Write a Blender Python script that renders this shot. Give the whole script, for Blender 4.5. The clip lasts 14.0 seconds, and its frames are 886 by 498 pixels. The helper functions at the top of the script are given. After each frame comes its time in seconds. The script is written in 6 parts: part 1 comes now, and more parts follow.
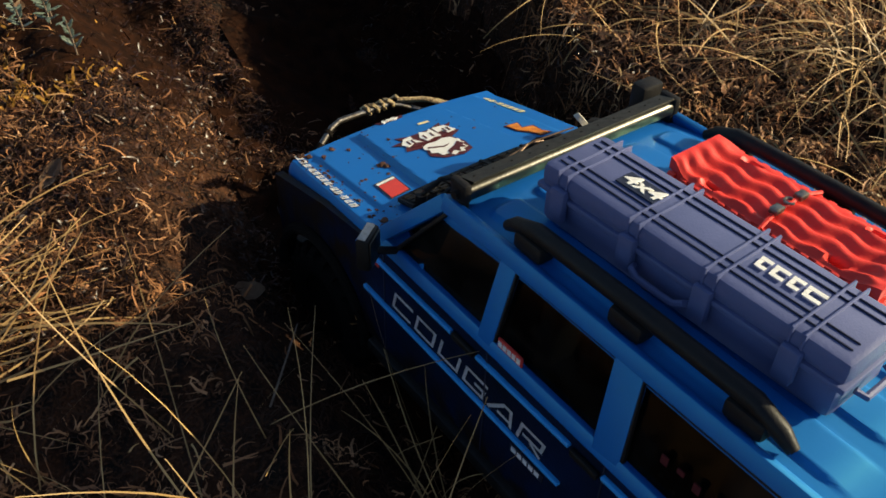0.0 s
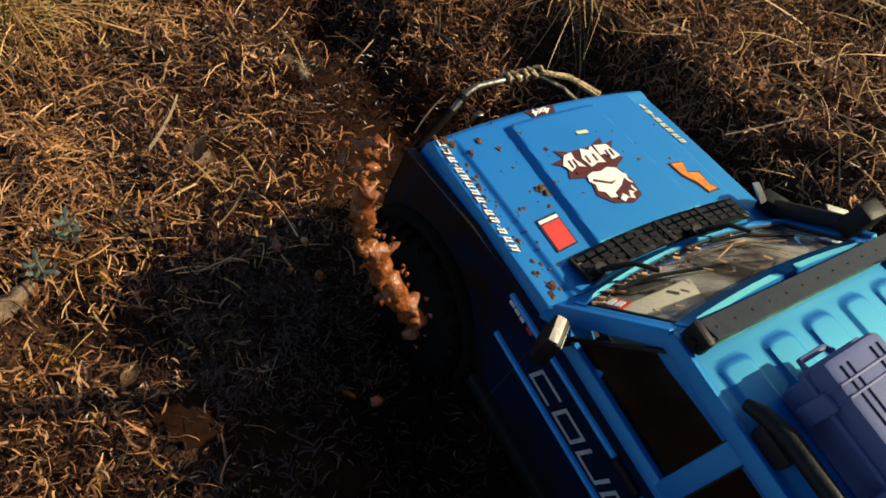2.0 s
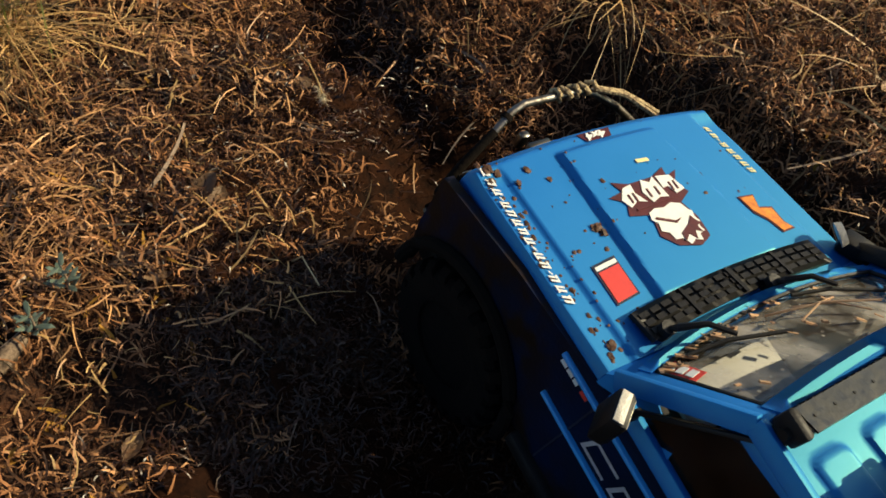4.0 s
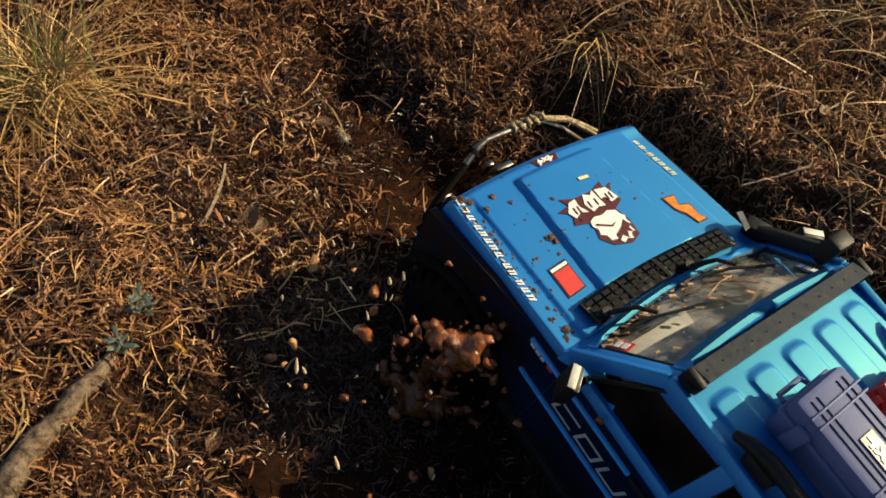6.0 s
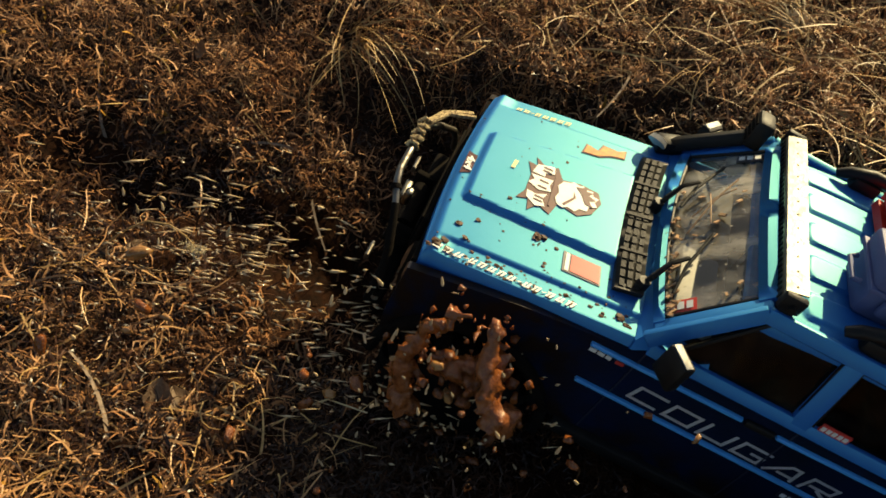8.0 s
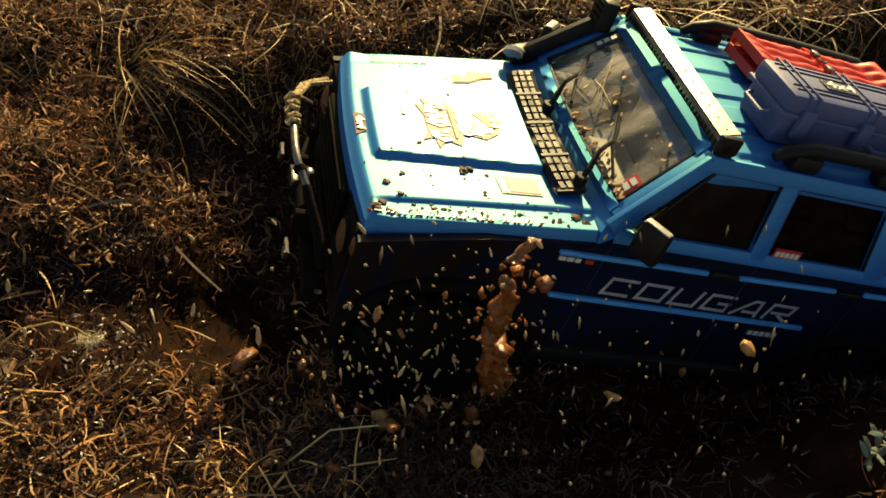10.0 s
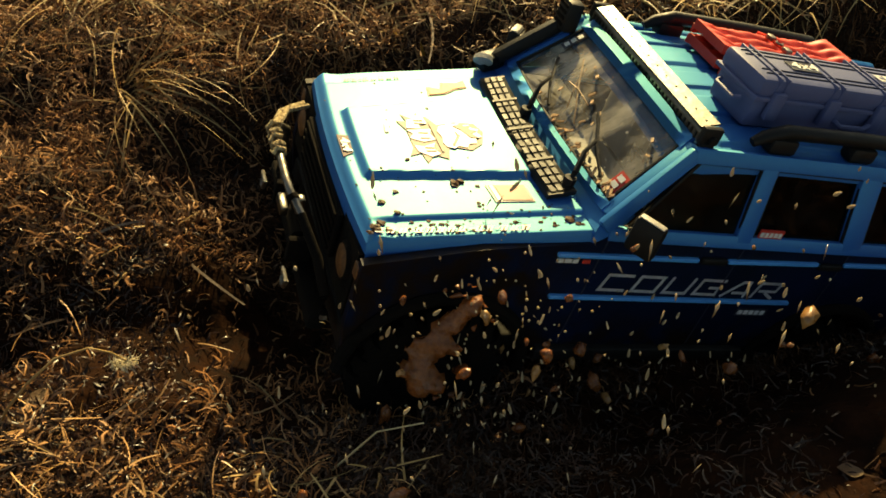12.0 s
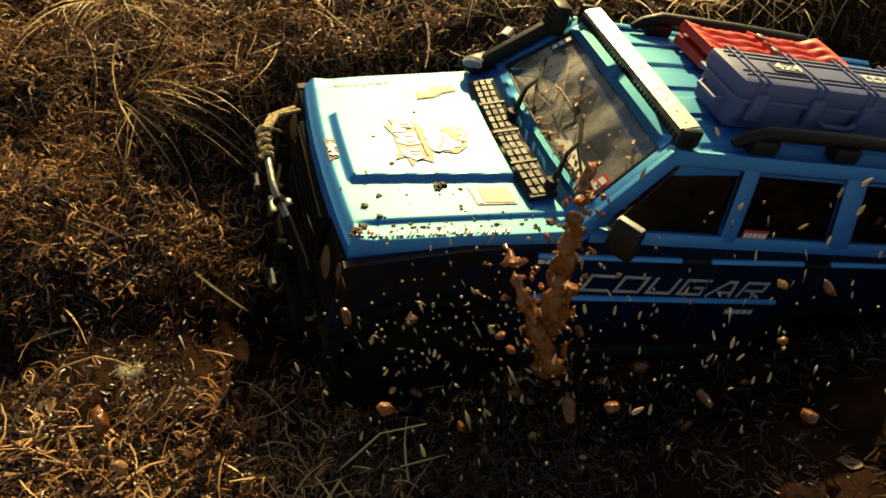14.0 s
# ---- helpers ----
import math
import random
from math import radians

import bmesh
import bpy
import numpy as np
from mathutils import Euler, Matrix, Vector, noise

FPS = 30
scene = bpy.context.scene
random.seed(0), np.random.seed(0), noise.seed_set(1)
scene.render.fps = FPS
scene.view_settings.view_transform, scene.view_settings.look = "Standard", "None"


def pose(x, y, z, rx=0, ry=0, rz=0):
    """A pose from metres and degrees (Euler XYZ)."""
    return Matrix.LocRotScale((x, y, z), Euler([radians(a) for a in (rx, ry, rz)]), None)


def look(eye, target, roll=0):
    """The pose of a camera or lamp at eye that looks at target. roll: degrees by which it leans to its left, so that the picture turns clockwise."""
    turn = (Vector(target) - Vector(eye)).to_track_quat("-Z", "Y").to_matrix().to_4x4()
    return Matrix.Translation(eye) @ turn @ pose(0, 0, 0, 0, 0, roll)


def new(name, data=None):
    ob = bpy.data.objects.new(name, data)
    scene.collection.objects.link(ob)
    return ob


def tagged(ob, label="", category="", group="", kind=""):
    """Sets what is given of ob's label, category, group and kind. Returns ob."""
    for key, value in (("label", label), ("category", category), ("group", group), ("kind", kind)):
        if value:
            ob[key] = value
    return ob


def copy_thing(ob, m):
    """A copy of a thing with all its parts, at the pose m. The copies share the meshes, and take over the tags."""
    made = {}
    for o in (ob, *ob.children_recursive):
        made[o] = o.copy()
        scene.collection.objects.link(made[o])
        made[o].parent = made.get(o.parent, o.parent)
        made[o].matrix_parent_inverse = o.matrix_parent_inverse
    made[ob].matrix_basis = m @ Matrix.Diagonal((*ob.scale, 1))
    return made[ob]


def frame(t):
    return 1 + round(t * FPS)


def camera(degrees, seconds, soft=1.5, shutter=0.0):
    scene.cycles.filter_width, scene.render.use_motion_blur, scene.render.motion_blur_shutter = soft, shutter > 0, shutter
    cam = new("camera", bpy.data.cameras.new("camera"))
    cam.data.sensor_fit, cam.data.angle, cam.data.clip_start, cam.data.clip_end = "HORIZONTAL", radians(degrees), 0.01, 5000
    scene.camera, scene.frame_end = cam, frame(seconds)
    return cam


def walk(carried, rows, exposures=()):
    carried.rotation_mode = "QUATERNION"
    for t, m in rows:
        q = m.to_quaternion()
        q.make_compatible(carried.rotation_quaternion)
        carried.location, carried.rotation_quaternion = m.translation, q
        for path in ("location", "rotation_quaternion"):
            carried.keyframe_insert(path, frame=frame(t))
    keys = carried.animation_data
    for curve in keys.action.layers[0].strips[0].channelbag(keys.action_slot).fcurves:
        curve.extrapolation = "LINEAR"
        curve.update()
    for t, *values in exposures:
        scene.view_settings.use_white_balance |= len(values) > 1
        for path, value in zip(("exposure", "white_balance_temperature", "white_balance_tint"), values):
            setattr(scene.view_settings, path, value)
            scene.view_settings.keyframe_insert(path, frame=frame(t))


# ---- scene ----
# A radio-controlled off-road truck ploughs into a boggy hollow on a moor and spins its wheels there.
# Metres; x to the truck's right and y ahead of it where it sticks, z = 0 the level of the moss around.
cam = camera(53.7, 14.0, 1.7)
PATH = [
    (0, -0.2577, -1.1553, 0.5354, 38.73, 1.61, -29.97),
    (0.5, -0.2636, -0.9491, 0.5293, 39.73, 1.54, -29.59),
    (1, -0.2498, -0.7361, 0.5054, 39.83, 1.82, -29.17),
    (1.5, -0.2433, -0.5973, 0.4977, 39.69, 1.80, -29.20),
    (2, -0.2938, -0.4426, 0.5217, 39.56, 1.68, -29.40),
    (2.5, -0.2923, -0.3971, 0.5228, 39.75, 1.78, -29.23),
    (3, -0.2948, -0.3893, 0.5167, 39.69, 1.97, -29.15),
    (3.5, -0.2802, -0.3675, 0.4815, 39.90, 1.91, -29.21),
    (6, -0.3328, -0.4142, 0.5974, 39.34, 2.47, -31.88),
    (6.5, -0.3618, -0.3485, 0.6177, 38.64, 1.43, -38.37),
    (7, -0.4147, -0.2690, 0.6313, 38.25, -0.27, -47.56),
    (7.5, -0.4328, -0.1764, 0.5980, 38.08, -1.36, -59.02),
    (8, -0.4480, -0.1276, 0.5642, 38.06, -2.09, -70.18),
    (8.5, -0.4576, -0.0957, 0.5403, 38.32, -2.13, -78.99),
    (9, -0.4538, -0.0558, 0.5226, 38.86, -2.28, -87.31),
    (11.5, -0.4557, 0.0644, 0.4964, 40.23, -2.07, -102.33),
    (12, -0.4544, 0.0598, 0.5054, 40.03, -1.40, -102.71),
    (12.5, -0.4558, 0.0585, 0.5075, 40.01, -1.08, -102.88),
    (13, -0.4608, 0.0614, 0.5036, 40.42, -1.17, -103.28),
    (13.5, -0.4617, 0.0618, 0.5048, 40.50, -0.61, -103.44),
    (14, -0.4597, 0.0569, 0.5107, 40.22, -0.38, -103.42),
]
EXPOSURES = [(0.0, 0.66, 6050, 10), (2.5, 0.55, 6100, 10), (6.0, 0.58, 6350, 10), (7.5, 0.64, 6900, 8), (9.0, 0.71, 8100, 4), (14.0, 0.75, 9300, 0)]
walk(cam, [(t, pose(x, y, z, rx, ry, rz)) for t, x, y, z, rx, ry, rz in PATH], EXPOSURES)

# ---- light: low afternoon sun from the truck's right, clear sky ----
SUN = Vector((0.86, -0.32, 0.385)).normalized()
world = bpy.data.worlds.new("sky")
scene.world = world
world.use_nodes = True
sky = world.node_tree.nodes.new("ShaderNodeTexSky")
sky.sky_type, sky.sun_disc = "NISHITA", False
sky.sun_elevation, sky.sun_rotation = math.asin(SUN.z), math.atan2(SUN.x, SUN.y)
sky.air_density, sky.dust_density = 1.0, 1.5
back = world.node_tree.nodes["Background"]
back.inputs["Strength"].default_value = 0.078
world.node_tree.links.new(sky.outputs["Color"], back.inputs["Color"])
sun = new("sun", bpy.data.lights.new("sun", "SUN"))
sun.data.energy, sun.data.angle, sun.data.color = 5.0, radians(0.6), (1.0, 0.83, 0.50)
sun.matrix_world = look(SUN * 20, (0, 0, 0))

# ---- materials ----


def material(name, color, rough=0.5, metal=0.0, other=None, scale=40.0, mix=0.5, bump=0.0, bump_scale=200.0, coat=0.0, spec=0.5, random_tint=0.0, island=0.0, rough_spread=0.0, trans=0.0):
    """A painted, plastic, earthy or metal surface: two tones by noise at two scales, relief, and a shift per piece."""
    m = bpy.data.materials.new(name)
    m.use_nodes = True
    n, links = m.node_tree.nodes, m.node_tree.links
    b = n["Principled BSDF"]
    b.inputs["Roughness"].default_value, b.inputs["Metallic"].default_value = rough, metal
    b.inputs["Coat Weight"].default_value, b.inputs["Coat Roughness"].default_value = coat, 0.33
    b.inputs["Specular IOR Level"].default_value = spec
    co = n.new("ShaderNodeTexCoord")
    tex = n.new("ShaderNodeTexNoise")
    tex.inputs["Scale"].default_value, tex.inputs["Detail"].default_value = scale, 6.0
    tex.inputs["Roughness"].default_value = 0.65
    links.new(co.outputs["Object"], tex.inputs["Vector"])
    ramp = n.new("ShaderNodeValToRGB")
    ramp.color_ramp.elements[0].position, ramp.color_ramp.elements[1].position = 0.5 - mix * 0.4, 0.5 + mix * 0.4
    ramp.color_ramp.elements[0].color = (*color, 1)
    ramp.color_ramp.elements[1].color = (*(other or color), 1)
    links.new(tex.outputs["Fac"], ramp.inputs["Fac"])
    last = ramp.outputs["Color"]
    if random_tint or island:
        hsv = n.new("ShaderNodeHueSaturation")
        mapr = n.new("ShaderNodeMapRange")
        spread = island or random_tint
        mapr.inputs["To Min"].default_value, mapr.inputs["To Max"].default_value = 1 - spread, 1 + spread
        if island:
            links.new(n.new("ShaderNodeNewGeometry").outputs["Random Per Island"], mapr.inputs["Value"])
        else:
            links.new(n.new("ShaderNodeObjectInfo").outputs["Random"], mapr.inputs["Value"])
        links.new(mapr.outputs["Result"], hsv.inputs["Value"])
        links.new(last, hsv.inputs["Color"])
        last = hsv.outputs["Color"]
    links.new(last, b.inputs["Base Color"])
    if rough_spread:
        rr = n.new("ShaderNodeMapRange")
        rr.inputs["To Min"].default_value, rr.inputs["To Max"].default_value = rough - rough_spread, rough + rough_spread
        rr.inputs["From Min"].default_value, rr.inputs["From Max"].default_value = 0.3, 0.7
        links.new(tex.outputs["Fac"], rr.inputs["Value"])
        links.new(rr.outputs["Result"], b.inputs["Roughness"])
    if bump:
        fine = n.new("ShaderNodeTexNoise")
        fine.inputs["Scale"].default_value, fine.inputs["Detail"].default_value = bump_scale, 5.0
        links.new(co.outputs["Object"], fine.inputs["Vector"])
        bm_ = n.new("ShaderNodeBump")
        bm_.inputs["Strength"].default_value, bm_.inputs["Distance"].default_value = bump, 0.002
        links.new(fine.outputs["Fac"], bm_.inputs["Height"])
        links.new(bm_.outputs["Normal"], b.inputs["Normal"])
    if trans:
        b.inputs["Transmission Weight"].default_value = trans
    return m


def soil_material():
    """Peaty forest soil: dark humus, rust-brown moss and paler dead litter, at three scales."""
    m = bpy.data.materials.new("peat")
    m.use_nodes = True
    n, links = m.node_tree.nodes, m.node_tree.links
    b = n["Principled BSDF"]
    b.inputs["Roughness"].default_value, b.inputs["Specular IOR Level"].default_value = 0.9, 0.2
    co = n.new("ShaderNodeTexCoord")

    def noise_tex(scale, detail):
        t = n.new("ShaderNodeTexNoise")
        t.inputs["Scale"].default_value, t.inputs["Detail"].default_value = scale, detail
        links.new(co.outputs["Object"], t.inputs["Vector"])
        return t

    big, mid, fine = noise_tex(5, 4), noise_tex(45, 6), noise_tex(330, 4)
    r1 = n.new("ShaderNodeValToRGB")
    r1.color_ramp.elements[0].position, r1.color_ramp.elements[1].position = 0.36, 0.68
    r1.color_ramp.elements[0].color, r1.color_ramp.elements[1].color = (0.006, 0.003, 0.0016, 1), (0.050, 0.018, 0.0065, 1)
    links.new(mid.outputs["Fac"], r1.inputs["Fac"])
    r2 = n.new("ShaderNodeValToRGB")
    r2.color_ramp.elements[0].position, r2.color_ramp.elements[1].position = 0.5, 0.72
    r2.color_ramp.elements[0].color, r2.color_ramp.elements[1].color = (0, 0, 0, 1), (1, 1, 1, 1)
    links.new(fine.outputs["Fac"], r2.inputs["Fac"])
    mix = n.new("ShaderNodeMix")
    mix.data_type = "RGBA"
    mix.inputs["B"].default_value = (0.09, 0.036, 0.013, 1)
    links.new(r2.outputs["Color"], mix.inputs["Factor"])
    links.new(r1.outputs["Color"], mix.inputs["A"])
    hsv = n.new("ShaderNodeHueSaturation")
    rng = n.new("ShaderNodeMapRange")
    rng.inputs["From Min"].default_value, rng.inputs["From Max"].default_value = 0.3, 0.7
    rng.inputs["To Min"].default_value, rng.inputs["To Max"].default_value = 0.7, 1.2
    links.new(big.outputs["Fac"], rng.inputs["Value"])
    links.new(rng.outputs["Result"], hsv.inputs["Value"])
    links.new(mix.outputs["Result"], hsv.inputs["Color"])
    links.new(hsv.outputs["Color"], b.inputs["Base Color"])
    bump = n.new("ShaderNodeBump")
    bump.inputs["Strength"].default_value, bump.inputs["Distance"].default_value = 1.0, 0.004
    links.new(fine.outputs["Fac"], bump.inputs["Height"])
    links.new(bump.outputs["Normal"], b.inputs["Normal"])
    return m


PEAT = soil_material()
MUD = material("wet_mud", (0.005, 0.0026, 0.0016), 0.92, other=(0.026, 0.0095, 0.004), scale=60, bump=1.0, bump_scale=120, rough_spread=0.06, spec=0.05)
SPLASH = material("flying_mud", (0.085, 0.024, 0.007), 0.16, other=(0.24, 0.076, 0.020), scale=160, bump=0.7, bump_scale=420, random_tint=0.3, spec=0.5, rough_spread=0.12)
# drops of muddy water, their colour paled for backlit glow and glints
DROP = material("backlit_muddy_water", (0.40, 0.25, 0.12), 0.12, other=(0.62, 0.48, 0.30), scale=160, bump=0.1, random_tint=0.35)
STRAW = material("dry_grass", (0.30, 0.17, 0.055), 0.55, other=(0.46, 0.29, 0.11), scale=25, island=0.45, spec=0.4)
GREEN = material("green_grass", (0.07, 0.09, 0.015), 0.5, other=(0.16, 0.15, 0.03), scale=25, island=0.4)
NEEDLE = material("pine_needles", (0.30, 0.135, 0.050), 0.45, other=(0.50, 0.28, 0.11), scale=30, island=0.45)
MOSS = material("rusty_moss", (0.12, 0.047, 0.018), 0.8, other=(0.36, 0.165, 0.065), scale=9, island=0.5, spec=0.2)
MOSS_GOLD = material("golden_moss", (0.22, 0.10, 0.014), 0.8, other=(0.36, 0.19, 0.03), scale=12, island=0.4, spec=0.2)
TWIG = material("dead_twig", (0.10, 0.065, 0.042), 0.85, other=(0.26, 0.19, 0.13), scale=60, bump=0.6, island=0.3)
LEAF = material("dead_leaf", (0.22, 0.11, 0.05), 0.6, other=(0.42, 0.27, 0.15), scale=50, bump=0.4, island=0.35)
SAGE = material("sage_leaf", (0.07, 0.10, 0.07), 0.5, other=(0.16, 0.20, 0.15), scale=60, island=0.3)
BLACK = material("black_plastic", (0.006, 0.006, 0.0065), 0.5, other=(0.014, 0.012, 0.010), scale=90, bump=0.15, bump_scale=600, rough_spread=0.1, spec=0.22)
BARK = material("mottled_bark", (0.030, 0.019, 0.012), 0.85, other=(0.19, 0.135, 0.09), scale=130, mix=0.35, bump=1.0, bump_scale=260, spec=0.2)
TAN_MUD = material("thin_tan_mud", (0.20, 0.085, 0.026), 0.15, other=(0.42, 0.22, 0.08), scale=140, bump=0.4, bump_scale=400, random_tint=0.25, rough_spread=0.08)
RUBBER = material("tyre_rubber", (0.005, 0.0045, 0.004), 0.95, other=(0.010, 0.007, 0.005), scale=50, bump=0.5, spec=0.08)
STEEL = material("worn_steel", (0.30, 0.28, 0.25), 0.42, 1.0, other=(0.07, 0.055, 0.04), scale=120, bump=0.2, rough_spread=0.12)
LAMP_ALU = material("dark_anodised_metal", (0.14, 0.135, 0.12), 0.34, 1.0, other=(0.08, 0.076, 0.066), scale=70, bump=0.08, rough_spread=0.08)
CASE = material("slate_blue_plastic", (0.085, 0.102, 0.215), 0.5, other=(0.105, 0.122, 0.25), scale=30, spec=0.25, bump=0.12, bump_scale=700, rough_spread=0.06)
RED = material("red_plastic", (0.60, 0.022, 0.012), 0.5, other=(0.72, 0.04, 0.02), scale=40, bump=0.12, bump_scale=500)
WHITE = material("white_print", (0.78, 0.77, 0.72), 0.45, other=(0.66, 0.65, 0.60), scale=150)
SILVER = material("silver_print", (0.80, 0.78, 0.78), 0.4, other=(0.65, 0.62, 0.62), scale=150)
CREAM = material("cream_print", (0.75, 0.66, 0.30), 0.45, other=(0.65, 0.56, 0.25), scale=150)
RED_PRINT = material("red_print", (0.62, 0.05, 0.035), 0.45, other=(0.5, 0.04, 0.03), scale=150, spec=0.4)
MAROON = material("maroon_print", (0.055, 0.008, 0.010), 0.5, other=(0.09, 0.012, 0.013), scale=150, spec=0.34)
RUST = material("muddy_lens", (0.06, 0.022, 0.009), 0.5, other=(0.22, 0.09, 0.025), scale=200, bump=0.3)
LAMP_SHELL = material("lamp_shell", (0.12, 0.118, 0.102), 0.38, 1.0, other=(0.08, 0.078, 0.068), scale=160, bump=0.12, rough_spread=0.1)
LAMP_FACE = material("dusty_lamp_cover", (0.50, 0.47, 0.40), 0.4, other=(0.32, 0.29, 0.24), scale=260, bump=0.3, bump_scale=500)
ORANGE = material("orange_print", (0.75, 0.27, 0.015), 0.5, other=(0.4, 0.10, 0.02), scale=200, spec=0.34)
NAVY = material("dark_print", (0.012, 0.014, 0.03), 0.4, other=(0.02, 0.022, 0.04), scale=150)
# trim blue lightened all over for the skylight its top edge catches
SKYLIT_BLUE = material("skylit_blue_trim", (0.04, 0.30, 0.75), 0.34, other=(0.05, 0.36, 0.82), scale=60, coat=0.3)
ROPE = material("braided_rope", (0.52, 0.39, 0.19), 0.8, other=(0.16, 0.10, 0.05), scale=420, mix=0.2, bump=0.8, bump_scale=700)
CABIN = material("cabin_lining", (0.018, 0.017, 0.016), 0.8, other=(0.05, 0.045, 0.04), scale=50)
SEAT = material("cabin_seat", (0.42, 0.40, 0.36), 0.6, other=(0.40, 0.38, 0.33), scale=50)


def pearl_paint():
    """Blue body paint with a cyan pearl in it: a diffuse blue under a broad tinted gloss, with dust film at two scales."""
    m = material("blue_paint", (0.007, 0.092, 0.47), 0.42, other=(0.009, 0.110, 0.52), scale=14, bump=0.03, bump_scale=500, rough_spread=0.06, spec=0.22)
    n, links = m.node_tree.nodes, m.node_tree.links
    b, out = n["Principled BSDF"], n["Material Output"]
    b.inputs["Specular Tint"].default_value = (1.0, 0.95, 0.68, 1)
    pearl, mix = n.new("ShaderNodeBsdfGlossy"), n.new("ShaderNodeMixShader")
    pearl.inputs["Color"].default_value, pearl.inputs["Roughness"].default_value = (0.11, 0.60, 0.36, 1), 0.55
    mix.inputs["Fac"].default_value = 0.19
    links.new(b.outputs["BSDF"], mix.inputs[1])
    links.new(pearl.outputs["BSDF"], mix.inputs[2])
    links.new(mix.outputs["Shader"], out.inputs["Surface"])
    return m


BLUE = pearl_paint()


def muddy_shaded_flank():
    """Side paint darkened to navy for its shade, under a crust of black mud that the front wheel has thrown over the
    wing and the sill.
    """
    # the body blue with the flank's shade put into it, near-black navy
    m = material("shaded_muddy_side_paint", (0.0022, 0.0095, 0.040), 0.5, other=(0.0028, 0.006, 0.014), scale=16, bump=0.15, bump_scale=300, spec=0.12)
    n, links = m.node_tree.nodes, m.node_tree.links
    b = n["Principled BSDF"]
    paint = b.inputs["Base Color"].links[0].from_socket
    co, axes, blot = n.new("ShaderNodeTexCoord"), n.new("ShaderNodeSeparateXYZ"), n.new("ShaderNodeTexNoise")
    blot.inputs["Scale"].default_value, blot.inputs["Detail"].default_value = 55, 8
    links.new(co.outputs["Object"], axes.inputs["Vector"])
    links.new(co.outputs["Object"], blot.inputs["Vector"])
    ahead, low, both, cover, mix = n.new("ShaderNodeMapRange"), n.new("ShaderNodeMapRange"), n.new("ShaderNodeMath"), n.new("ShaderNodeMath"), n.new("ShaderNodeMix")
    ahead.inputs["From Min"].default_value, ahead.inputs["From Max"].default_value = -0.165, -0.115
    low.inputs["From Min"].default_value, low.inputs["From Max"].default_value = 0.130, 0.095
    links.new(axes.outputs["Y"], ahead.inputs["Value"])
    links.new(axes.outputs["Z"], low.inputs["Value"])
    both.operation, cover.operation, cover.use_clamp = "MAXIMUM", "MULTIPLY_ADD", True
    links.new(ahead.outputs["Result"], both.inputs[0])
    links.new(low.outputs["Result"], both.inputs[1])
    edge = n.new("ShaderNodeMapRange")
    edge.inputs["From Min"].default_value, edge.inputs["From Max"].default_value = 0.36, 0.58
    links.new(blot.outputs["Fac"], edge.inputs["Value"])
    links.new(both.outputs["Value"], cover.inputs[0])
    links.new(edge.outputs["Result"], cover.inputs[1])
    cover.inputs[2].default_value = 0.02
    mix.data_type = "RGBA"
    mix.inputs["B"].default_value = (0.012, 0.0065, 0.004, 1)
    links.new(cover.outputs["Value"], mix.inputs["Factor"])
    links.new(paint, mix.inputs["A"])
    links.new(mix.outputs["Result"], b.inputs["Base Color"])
    return m


FLANK = muddy_shaded_flank()


